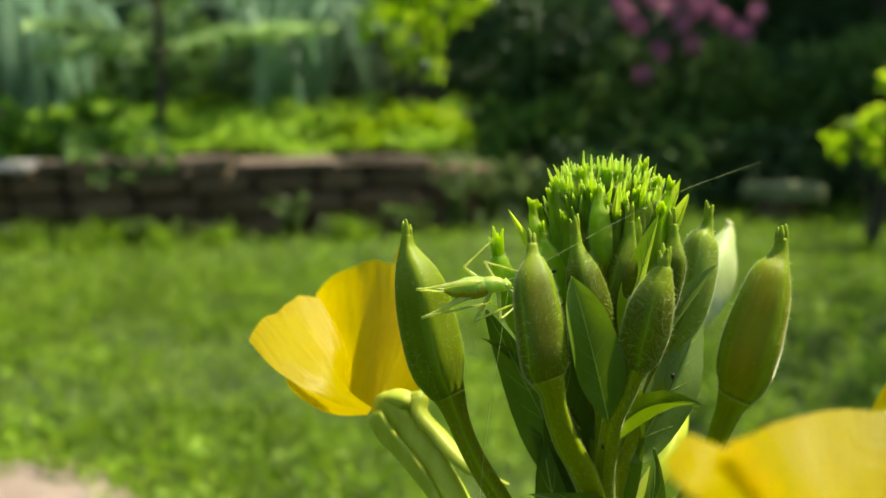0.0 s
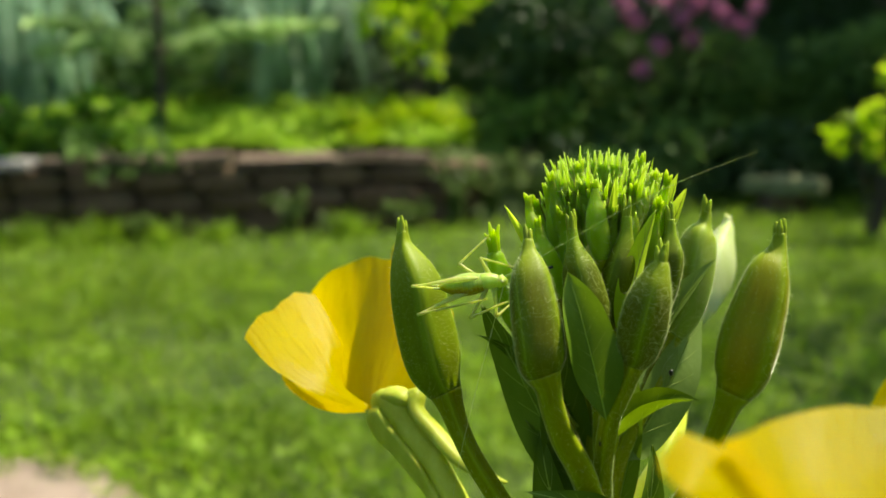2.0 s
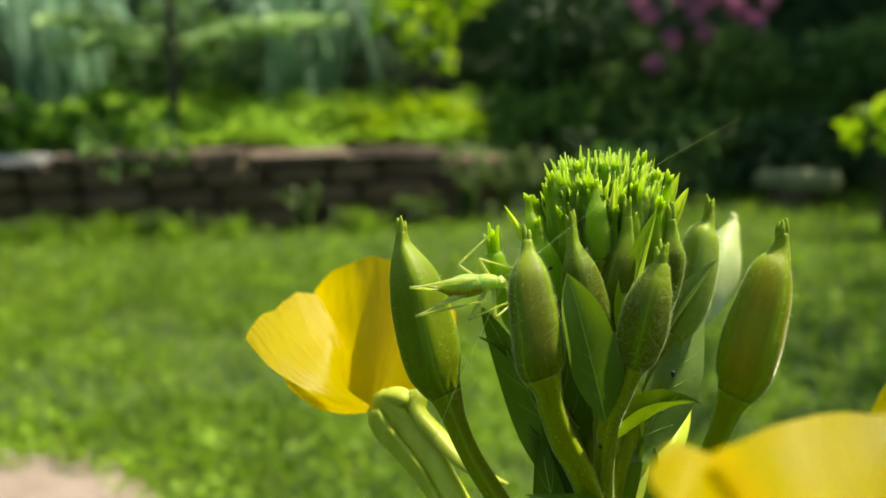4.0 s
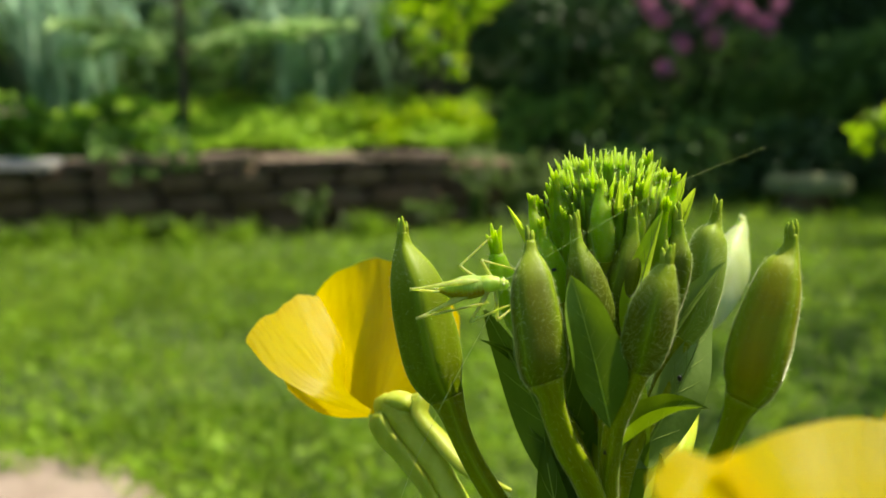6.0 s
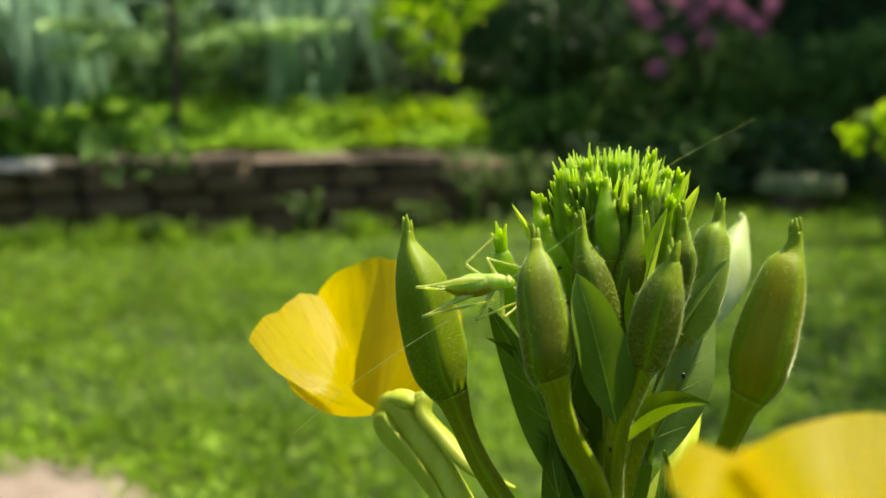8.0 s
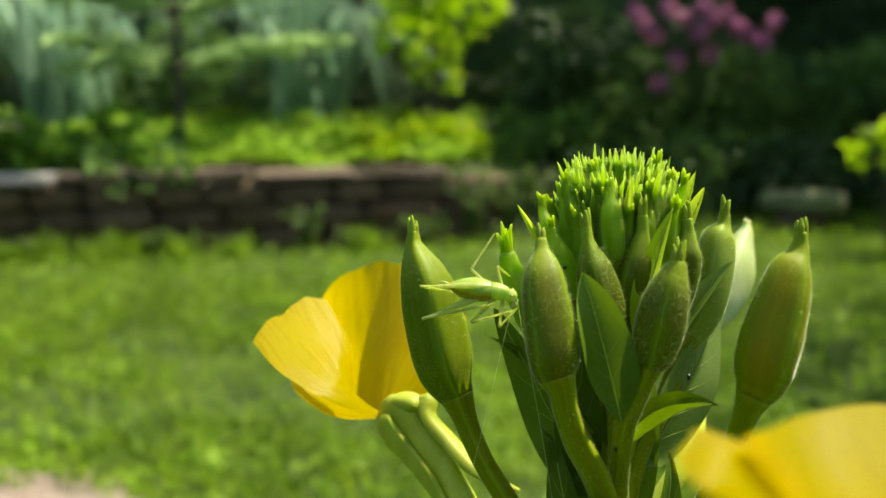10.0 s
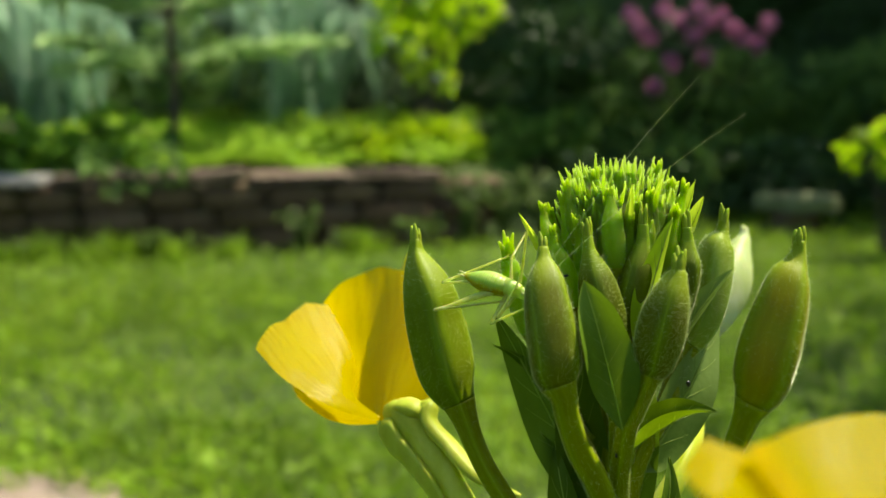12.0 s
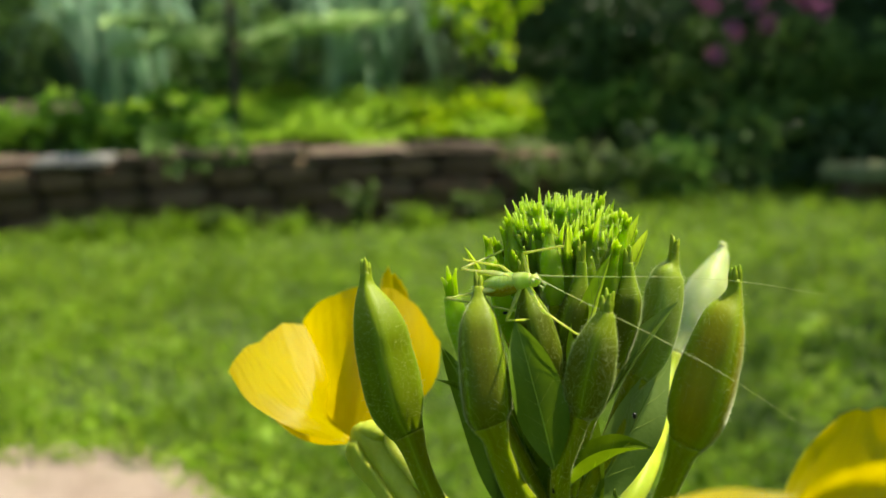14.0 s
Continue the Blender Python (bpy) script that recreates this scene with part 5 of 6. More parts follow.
    # bright grass tufts left long under the wall
    for x, y, h in ((-1.98, 4.34, 0.12), (-1.80, 4.40, 0.15), (-1.62, 4.38, 0.10), (-1.50, 4.46, 0.15), (-1.26, 4.48, 0.11), (-1.02, 4.54, 0.10), (-0.42, 4.62, 0.12)):
        g = thing("grass_tuft", (x, y, 0.0), "bright uncut grass tuft at the wall's foot", "grass", "grass tufts")
        root = r.normal(0, 0.05, (120, 3)) * [1, 0.6, 0]
        head = root + r.normal(0, 0.05, (120, 3)) * [1, 1, 0.4] + np.array([0, 0, h * 0.85]) * r.uniform(0.5, 1.2, (120, 1))
        v, f = blades_field(root, head, r.uniform(0.005, 0.011, 120), r, 3)
        part("foliage", mesh_of("foliage", v, f, M_CLOVER, False), M_CLOVER, g, "", "stuff")


build_planting()


def build_hedges():
    """Dense hedges that close the garden on all sides."""
    r = np.random.default_rng(17)
    for label, x0, y0, x1, y1, high in (("far", -9, 9.4, 9, 9.8, 3.0), ("west", -6.2, -6, -6.4, 9.4, 2.6), ("east", 6.4, -6, 6.2, 9.8, 2.6), ("south", -6.4, -6, 6.4, -6, 2.4)):
        ob = thing("hedge", ((x0 + x1) / 2, (y0 + y1) / 2, 0), "tall dense dark hedge at the garden's edge", "hedge", "hedges")
        span = np.array([x1 - x0, y1 - y0])
        L = np.linalg.norm(span)
        count = int((6000 if label == "far" else 1600) * L / 10)
        s = r.uniform(-0.5, 0.5, count)
        z = high * r.uniform(0, 1, count) ** 0.9
        pts = np.stack([span[0] * s, span[1] * s, z], 1)
        nrm = np.array([-span[1], span[0], 0]) / L
        thickness = r.normal(0, 0.22, count) + 0.2 * np.sin(s * L * 1.7)
        pts += nrm * thickness[:, None]
        ll = r.uniform(0.10, 0.22, count)
        v, f = leaf_field(pts, r.normal(0, 1, (count, 3)), ll, ll * 0.5, r)
        part("leaves", mesh_of("leaves", v, f, M_HEDGE_SHADE, False), M_HEDGE_SHADE, ob, "", "stuff")
        bm = bmesh.new()
        bmesh.ops.create_cube(bm, size=1.0, matrix=Matrix.Translation((0, 0, high / 2 - 0.1)) @ Matrix.Rotation(math.atan2(span[1], span[0]), 4, "Z") @ Matrix.Diagonal((L, 0.2, high - 0.1, 1)))
        part("branch_core", bm, M_HEDGE_SHADE, ob)


build_hedges()


def build_shade_tree(place, height, crown_r, count, seed, label):
    r = np.random.default_rng(seed)
    t = thing("tree", place, label, "tree")
    v, f = sweep([(0, 0, -0.1), (0.05, 0, height * 0.3), (-0.05, 0.08, height * 0.6), (0, 0, height)], list(np.array([0.20, 0.16, 0.12, 0.04]) * crown_r / 2.5), 24, 14, 0.06, 5)
    part("trunk", mesh_of("trunk", v, f, M_BARK), M_BARK, t)
    cl = []
    for k in range(22):
        w = k * GOLDEN
        q = math.sqrt((k + 0.5) / 22)
        c = np.array([crown_r * q * math.cos(w), crown_r * q * math.sin(w), height * (0.80 + 0.35 * r.uniform(-0.5, 1)) - 0.3 * q])
        v, f = sweep([(0, 0, height * (0.4 + 0.3 * r.uniform())), tuple(c * [0.5, 0.5, 0.85]), tuple(c)], [0.06, 0.035, 0.01], 10, 7)
        part("limb", mesh_of("limb", v, f, M_BARK), M_BARK, t)
        cl.append((*c, r.uniform(0.45, 0.8)))
    cl = np.array(cl)
    pts, d = blob_points(cl[:, :3], cl[:, 3], count, r, 0.3)
    ll = r.uniform(0.10, 0.18, count)
    v, f = leaf_field(pts, d + r.normal(0, 0.6, (count, 3)), ll, ll * 0.5, r)
    part("crown", mesh_of("crown", v, f, M_TREE, False), M_TREE, t, "", "stuff")


# trees added with crowns out of view, to shade the corner and lawn
build_shade_tree((5.6, 8.8, 0.0), 4.2, 2.5, 15000, 41, "unseen broad leafy tree added to shade the far corner")
build_shade_tree((3.6, 3.3, 0.0), 3.6, 1.4, 2600, 43, "small unseen leafy tree added beside the lawn to dapple it")
build_shade_tree((3.05, 7.3, 0.0), 3.4, 1.4, 3400, 47, "leafy tree with unseen crown added to shade the wall's end")


# ---- the katydid nymph ----
M_SHELL = plant_skin("nymph_shell", (0.33, 0.45, 0.06), (0.43, 0.56, 0.10), (0.57, 0.68, 0.20), 900, 0.28, 0.8, 0.004, 0.35, spec=0.4, glow=(0.66, 0.78, 0.16))
M_BELLY = plant_skin("nymph_belly", (0.32, 0.34, 0.03), (0.42, 0.44, 0.05), (0.50, 0.54, 0.12), 900, 0.35, 0.5, 0.001)
M_LEGS = plant_skin("nymph_leg", (0.56, 0.62, 0.13), (0.68, 0.73, 0.21), (0.80, 0.84, 0.38), 900, 0.16, 0.7, 0.0012, 0.6, spec=0.7)
M_FEELER = plant_skin("nymph_feeler", (0.42, 0.48, 0.16), (0.52, 0.58, 0.22), (0.62, 0.66, 0.32), 900, 0.4, 0.3, 0.0005)


def eye_skin():
    m, nt, out = material("nymph_eye")
    col = ramp(nt, noise_of(nt, 3000), [(0.3, (0.45, 0.50, 0.16)), (0.7, (0.62, 0.66, 0.30))])
    surface(nt, out, col, 0.12, None, spec=0.6)
    return m


def abdomen_skin():
    """Mint green back, amber band low on the flank, yellow-green underside; fine mottling."""
    m, nt, out = material("nymph_abdomen")
    tc = nt.nodes.new("ShaderNodeTexCoord")
    sep = nt.nodes.new("ShaderNodeSeparateXYZ")
    nt.links.new(tc.outputs["Object"], sep.inputs[0])
    wob = nt.nodes.new("ShaderNodeMath")
    wob.operation = "MULTIPLY_ADD"
    nt.links.new(noise_of(nt, 900, 3), wob.inputs[0])
    wob.inputs[1].default_value = 0.0010
    nt.links.new(sep.outputs[2], wob.inputs[2])
    mr = nt.nodes.new("ShaderNodeMapRange")
    mr.inputs["From Min"].default_value, mr.inputs["From Max"].default_value = -0.0017, 0.0024
    nt.links.new(wob.outputs[0], mr.inputs[0])
    col = ramp(nt, mr.outputs[0], [(0.26, (0.34, 0.36, 0.03)), (0.42, (0.36, 0.31, 0.015)), (0.52, (0.34, 0.25, 0.008)), (0.60, (0.44, 0.44, 0.025)), (0.72, (0.35, 0.49, 0.055)), (1.0, (0.47, 0.61, 0.15))])
    speck = noise_of(nt, 3200, 2)
    col = mixed(nt, ramp(nt, speck, [(0.5, (0, 0, 0)), (0.7, (0.35, 0.35, 0.35))]), col, (0.44, 0.54, 0.20))
    surface(nt, out, col, 0.22, bump_of(nt, speck, 0.3, 0.0001), 0.3, None, 0.7, 0.003, 0.3)
    return m


M_ABDOMEN = abdomen_skin()
M_EYE = eye_skin()
katydid = thing("katydid", (0, 0, 0), "small pale green katydid nymph climbing over the buds", "insect")
legs, feelers = {}, {}


def sw(pts, radii, rings=16, around=12, flat=1.0, ridge=0.0, lobes=4):
    return sweep([np.array(p) * MM for p in pts], [q * MM for q in radii], rings, around, ridge, lobes, 0.0, flat)


def build_katydid():
    # the abdomen, faintly ringed
    n = 60
    pts, rad = [], []
    for k in range(n):
        a = k / (n - 1)
        ring = 1 - 0.025 * max(0.0, math.sin(a * 10 * 2 * math.pi)) ** 4
        pts.append((0.4 - 7.4 * a, 0, -0.1 - 0.05 * a))
        rad.append(2.25 * (0.70 + 0.30 * math.sin(math.pi * min(1, 0.08 + a * 1.0))) * (1 - 0.80 * a ** 3.2) * ring)
    v, f = sw(pts, rad, 90, 24, 0.84)
    part("abdomen", mesh_of("abdomen", v, f, M_ABDOMEN), M_ABDOMEN, katydid)
    v, f = sw([(0.2, 0, -0.62), (-2.5, 0, -0.80), (-4.8, 0, -0.66), (-6.5, 0, -0.25)], [0.8, 1.1, 0.9, 0.3], 20, 14, 1.25)
    part("belly", mesh_of("belly", v, f, M_BELLY), M_BELLY, katydid, "yellowish belly")
    v, f = sw([(-0.3, 0, 0.05), (0.6, 0, 0.12), (1.8, 0, 0.10), (2.9, 0, 0.0)], [1.35, 1.5, 1.38, 1.08], 18, 18, 0.92)
    part("pronotum", mesh_of("pronotum", v, f, M_SHELL), M_SHELL, katydid)
    v, f = sw([(2.55, 0, -0.15), (3.1, 0, -0.2), (3.8, 0, -0.2), (4.4, 0, -0.15)], [0.8, 1.02, 0.95, 0.42], 16, 16)
    head = part("head", mesh_of("head", v, f, M_SHELL), M_SHELL, katydid)
    for s in (-1, 1):
        v, f = sw([(3.45, s * 0.78, 0.25), (3.6, s * 0.86, 0.28), (3.85, s * 0.82, 0.28)], [0.1, 0.34, 0.12], 10, 12)
        part("eye", mesh_of("eye", v, f, M_EYE), M_EYE, head)
        for k, (dx, dz) in enumerate(((0.35, -0.9), (0.1, -1.15))):
            v, f = sw([(3.9, s * 0.35, -0.7), (4.2 + dx * 0.4, s * 0.55, -1.1), (4.4 + dx, s * 0.6, -0.9 + dz * 0.6), (4.1 + dx, s * 0.5, -1.0 + dz)], [0.11, 0.10, 0.09, 0.07], 10, 6)
            part("palp", mesh_of("palp", v, f, M_FEELER), M_FEELER, head)
        v, f = sw([(-6.3, s * 0.25, -0.1), (-7.2, s * 0.45, 0.0), (-8.0, s * 0.5, 0.08)], [0.16, 0.15, 0.05], 8, 6)
        part("cercus", mesh_of("cercus", v, f, M_FEELER), M_FEELER, katydid)
        v, f, _ = blade(np.array((0.9, s * 0.75, 0.75)) * MM, np.array((-2.6, s * 0.75, 0.95)) * MM, 1.3 * MM, (0, s * 0.6, 0.8), 0.04, -0.3, 0, 12, 7)
        thick(part("wing_pad", mesh_of("wing_pad", v, f, M_LEGS), M_LEGS, katydid, "pale wing pad"), 0.0001)
    for name, lf, lt, thick_r in (("hind_near", 11.0, 10.5, 0.85), ("hind_far", 11.0, 10.5, 0.85), ("mid_near", 5.6, 6.0, 0.30), ("mid_far", 5.6, 6.0, 0.30), ("front_near", 4.8, 5.2, 0.28), ("front_far", 4.8, 5.2, 0.28)):
        if thick_r > 0.5:
            v, f = sw([(0, 0, 0), (lf * 0.12, 0, 0.1), (lf * 0.35, 0, 0.15), (lf * 0.62, 0, 0.08), (lf * 0.85, 0, 0), (lf, 0, 0)], [0.34, 0.60, thick_r * 0.84, 0.42, 0.25, 0.29], 28, 12, 0.6)
        else:
            v, f = sw([(0, 0, 0), (lf * 0.3, 0, 0), (lf * 0.8, 0, 0), (lf, 0, 0)], [0.32, thick_r * 1.25, 0.25, 0.29], 14, 10)
        femur = part("leg", mesh_of("femur", v, f, M_LEGS), M_LEGS, katydid)
        pieces = [sw([(0, 0, 0), (lt * 0.1, 0, 0.03), (lt * 0.6, 0, 0), (lt, 0, 0)], [0.29, 0.23, 0.19, 0.19], 14, 8)]
        pieces.append(sw([(lt, 0, 0), (lt + 0.6, 0, -0.12), (lt + 1.1, 0, 0.05), (lt + 1.5, 0, 0.3)], [0.14, 0.17, 0.14, 0.05], 10, 8))
        pieces.append(sw([(lt + 1.0, 0, 0), (lt + 1.5, 0.12, -0.25)], [0.08, 0.04], 5, 6))
        for k in range(7):
            x = lt * (0.25 + 0.1 * k)
            pieces.append(sw([(x, 0, -0.1), (x + 0.12, 0.02, -0.38)], [0.03, 0.008], 4, 4))
        v, f = joined(pieces)
        tibia = part("shin", mesh_of("tibia", v, f, M_LEGS), M_LEGS, femur)
        legs[name] = (femur, tibia)
    for name, s in (("antenna_a", -1), ("antenna_b", 1)):
        pts = [(0, 0, 0), (0.8, 0, 0.0), (8, 0, 0.25), (20, 0, 0.9), (32, 0, 0.7), (44, 0, -0.8)]
        v, f = sw(pts, [0.18, 0.085, 0.05, 0.038, 0.028, 0.014], 60, 7)
        feelers[name] = part("antenna", mesh_of("antenna", v, f, M_FEELER), M_FEELER, katydid)


build_katydid()


# ---- aphids ----
def aphid_skin():
    m, nt, out = material("aphid_skin")
    surface(nt, out, ramp(nt, noise_of(nt, 4000), [(0.3, (0.006, 0.006, 0.006)), (0.7, (0.022, 0.020, 0.018))]), 0.3, None, spec=0.4)
    return m


M_APHID = aphid_skin()


def build_aphid(place, normal, heading, size):
    """A black aphid a millimetre long: pear-shaped body, six legs, two feelers."""
    ob = thing("aphid", place, "tiny black aphid sitting on the green plant", "insect", "aphids")
    up = Vector(normal).normalized()
    side = up.cross(Vector(heading)).normalized()
    ob.matrix_basis = Matrix.Translation(place) @ Matrix((side.cross(up), side, up)).transposed().to_4x4() @ Matrix.Scale(size, 4)
    v, f = sw([(-0.55, 0, 0.22), (-0.30, 0, 0.26), (0.05, 0, 0.24), (0.35, 0, 0.2), (0.5, 0, 0.18)], [0.10, 0.32, 0.30, 0.20, 0.08], 14, 12)
    part("body", mesh_of("body", v, f, M_APHID), M_APHID, ob)
    for s in (-1, 1):
        for x, w in ((0.3, 0.35), (0.1, 0.0), (-0.1, -0.4)):
            v, f = sw([(x, s * 0.12, 0.2), (x + w * 0.5, s * 0.42, 0.34), (x + w, s * 0.66, 0.0)], [0.035, 0.03, 0.02], 8, 5)
            part("leg", mesh_of("leg", v, f, M_APHID), M_APHID, ob)
        v, f = sw([(0.45, s * 0.08, 0.22), (0.7, s * 0.25, 0.34), (0.95, s * 0.3, 0.25)], [0.03, 0.02, 0.012], 8, 5)
        part("feeler", mesh_of("feeler", v, f, M_APHID), M_APHID, ob)


for place, normal, heading, size in (((0.04056, 0.17262, 0.84184), (0.59, -0.80, -0.09), (0.3, 0.1, -1.0), 1.15), ((0.02626, 0.15697, 0.83513), (-0.75, -0.63, -0.20), (0.2, 0.0, 1.0), 0.8),
                                     ((0.02484, 0.16887, 0.86950), (-0.83, -0.46, 0.32), (0.6, -0.4, 0.3), 0.6), ((0.01861, 0.16602, 0.86241), (-0.08, -0.97, 0.21), (1.0, 0.0, 0.2), 0.75)):
    build_aphid(place, normal, heading, size)


def motions():
    walk(katydid, [
        (0.00, pose(0.00684, 0.16382, 0.86043, 18.7, -6.8, -3.4)),
        (8.20, pose(0.00684, 0.16382, 0.86043, 18.7, -6.8, -3.4)),
        (10.30, pose(0.00643, 0.16423, 0.85866, 19.6, 10.9, -6.8)),
        (10.50, pose(0.00696, 0.16422, 0.85831, 27.9, 17.7, -8.7)),
        (10.70, pose(0.00723, 0.16407, 0.85783, 67.8, 44.7, -18.1)),
        (10.90, pose(0.00715, 0.16404, 0.85802, 82.9, 58.5, -29.3)),
        (11.10, pose(0.00710, 0.16404, 0.85813, 83.7, 57.4, -28.0)),
        (11.30, pose(0.00782, 0.16415, 0.85859, 74.8, 47.5, -20.9)),
        (11.50, pose(0.00826, 0.16394, 0.85913, 51.3, 33.3, -18.9)),
        (11.80, pose(0.00831, 0.16340, 0.86047, 27.0, 18.3, -20.8)),
        (12.00, pose(0.00831, 0.16344, 0.86125, 18.3, 12.6, -20.1)),
        (12.20, pose(0.00859, 0.16386, 0.86241, 18.3, -4.8, -22.4)),
        (12.50, pose(0.01006, 0.16438, 0.86385, 20.4, -21.8, -21.3)),
        (12.70, pose(0.01175, 0.16506, 0.86501, 20.6, -22.5, -20.8)),
        (13.00, pose(0.01493, 0.16527, 0.86601, 29.1, -27.0, -22.2)),
        (13.30, pose(0.01723, 0.16496, 0.86832, 30.4, -31.0, -21.6)),
        (13.50, pose(0.01935, 0.16498, 0.87031, 34.5, -39.8, -20.1)),
        (13.80, pose(0.02065, 0.16252, 0.86881, 18.7, -19.6, -20.7)),
        (14.00, pose(0.02024, 0.16138, 0.86877, 16.8, -13.1, -22.3)),
    ])
    walk(legs['hind_near'][0], [
        (0.00, pose(-0.00030, -0.00095, -0.00030, 0.0, 13.5, -167.6)),
        (8.20, pose(-0.00030, -0.00095, -0.00030, 0.0, 13.5, -167.6)),
        (10.40, pose(-0.00030, -0.00095, -0.00030, 0.0, 23.6, -156.0)),
        (10.70, pose(-0.00030, -0.00095, -0.00030, 0.0, -23.1, -141.5)),
        (11.00, pose(-0.00030, -0.00095, -0.00030, 0.0, -28.8, -158.7)),
        (11.50, pose(-0.00030, -0.00095, -0.00030, 0.0, -8.8, -155.3)),
        (12.00, pose(-0.00030, -0.00095, -0.00030, 0.0, 19.0, -148.0)),
        (12.50, pose(-0.00030, -0.00095, -0.00030, 0.0, -2.1, -163.6)),
        (13.00, pose(-0.00030, -0.00095, -0.00030, 0.0, -3.6, -167.0)),
        (13.50, pose(-0.00030, -0.00095, -0.00030, 0.0, -5.5, -172.4)),
        (14.00, pose(-0.00030, -0.00095, -0.00030, 0.0, -3.8, -169.2)),
    ])
    walk(legs['hind_near'][1], [
        (0.00, pose(0.01100, 0.00000, 0.00000, 0.0, 3.7, 165.5)),
        (8.20, pose(0.01100, 0.00000, 0.00000, 0.0, 3.7, 165.5)),
        (10.40, pose(0.01100, 0.00000, 0.00000, 0.0, -1.4, 170.1)),
        (10.70, pose(0.01100, 0.00000, 0.00000, 0.0, -18.4, -142.8)),
        (11.00, pose(0.01100, 0.00000, 0.00000, -0.0, 13.0, -136.1)),
        (11.50, pose(0.01100, 0.00000, 0.00000, -0.0, -8.7, -153.2)),
        (12.00, pose(0.01100, 0.00000, 0.00000, 0.0, 5.0, 170.6)),
        (12.50, pose(0.01100, 0.00000, 0.00000, 0.0, 15.4, 165.1)),
        (13.00, pose(0.01100, 0.00000, 0.00000, -0.0, 9.9, 150.9)),
        (13.50, pose(0.01100, 0.00000, 0.00000, 0.0, 5.1, 127.5)),
        (14.00, pose(0.01100, 0.00000, 0.00000, 0.0, 13.6, 165.8)),
    ])
    walk(legs['hind_far'][0], [
        (0.00, pose(-0.00010, -0.00050, 0.00120, -0.0, -5.5, -169.3)),
        (8.20, pose(-0.00010, -0.00050, 0.00120, -0.0, -5.5, -169.3)),
        (10.40, pose(-0.00010, -0.00050, 0.00120, 0.0, 5.2, -161.9)),
        (10.70, pose(-0.00010, -0.00050, 0.00120, 0.0, 22.9, -154.5)),
        (11.00, pose(-0.00010, -0.00050, 0.00120, -0.0, 5.1, -138.8)),
        (11.50, pose(-0.00010, -0.00050, 0.00120, 0.0, 26.0, -154.7)),
        (12.00, pose(-0.00010, -0.00050, 0.00120, 0.0, 20.3, 179.2)),
        (12.50, pose(-0.00010, -0.00050, 0.00120, 0.0, -5.8, 162.6)),
        (13.00, pose(-0.00010, -0.00050, 0.00120, 0.0, 0.4, 162.7)),
        (13.50, pose(-0.00010, -0.00050, 0.00120, 0.0, -10.6, 163.1)),
        (14.00, pose(-0.00010, -0.00050, 0.00120, 0.0, -4.3, 157.2)),
    ])
    walk(legs['hind_far'][1], [
        (0.00, pose(0.01100, 0.00000, 0.00000, 0.0, 25.4, -156.8)),
        (8.20, pose(0.01100, 0.00000, 0.00000, 0.0, 25.4, -156.8)),
        (10.40, pose(0.01100, 0.00000, 0.00000, 0.0, 23.9, -155.1)),
        (10.70, pose(0.01100, 0.00000, 0.00000, 0.0, 17.1, -128.4)),
        (11.00, pose(0.01100, 0.00000, 0.00000, 0.0, 28.6, -179.5)),
        (11.50, pose(0.01100, 0.00000, 0.00000, 0.0, 12.8, -139.3)),
        (12.00, pose(0.01100, 0.00000, 0.00000, 0.0, -4.0, -141.8)),
        (12.50, pose(0.01100, 0.00000, 0.00000, 0.0, 9.7, -136.4)),
        (13.00, pose(0.01100, 0.00000, 0.00000, 0.0, 18.5, -121.8)),
        (13.50, pose(0.01100, 0.00000, 0.00000, 0.0, 66.9, -90.4)),
        (14.00, pose(0.01100, 0.00000, 0.00000, 0.0, 11.5, -91.1)),
    ])
    walk(legs['mid_near'][0], [
        (0.00, pose(0.00100, -0.00085, -0.00080, -0.0, 33.8, -132.9)),
        (8.20, pose(0.00100, -0.00085, -0.00080, -0.0, 33.8, -132.9)),
        (10.40, pose(0.00100, -0.00085, -0.00080, 0.0, 17.4, -123.8)),
        (11.00, pose(0.00100, -0.00085, -0.00080, 0.0, -67.9, -122.7)),
        (12.00, pose(0.00100, -0.00085, -0.00080, -0.0, 30.0, -97.1)),
        (12.50, pose(0.00100, -0.00085, -0.00080, 0.0, 26.4, -150.2)),
        (13.00, pose(0.00100, -0.00085, -0.00080, -0.0, 25.5, -146.2)),
        (13.50, pose(0.00100, -0.00085, -0.00080, 0.0, 2.3, -139.3)),
        (14.00, pose(0.00100, -0.00085, -0.00080, 0.0, 45.4, -138.9)),
    ])
    walk(legs['mid_near'][1], [
        (0.00, pose(0.00560, 0.00000, 0.00000, 0.0, 11.5, 142.9)),
        (8.20, pose(0.00560, 0.00000, 0.00000, 0.0, 11.5, 142.9)),
        (10.40, pose(0.00560, 0.00000, 0.00000, 0.0, 2.8, 151.5)),
        (11.00, pose(0.00560, 0.00000, 0.00000, 0.0, -43.9, 153.7)),
        (12.00, pose(0.00560, 0.00000, 0.00000, 0.0, -4.3, 138.4)),
        (12.50, pose(0.00560, 0.00000, 0.00000, 0.0, 27.3, 107.9)),
        (13.00, pose(0.00560, 0.00000, 0.00000, 0.0, 15.9, 89.1)),
        (13.50, pose(0.00560, 0.00000, 0.00000, 0.0, 32.6, 63.7)),
        (14.00, pose(0.00560, 0.00000, 0.00000, 0.0, -3.6, 109.4)),
    ])
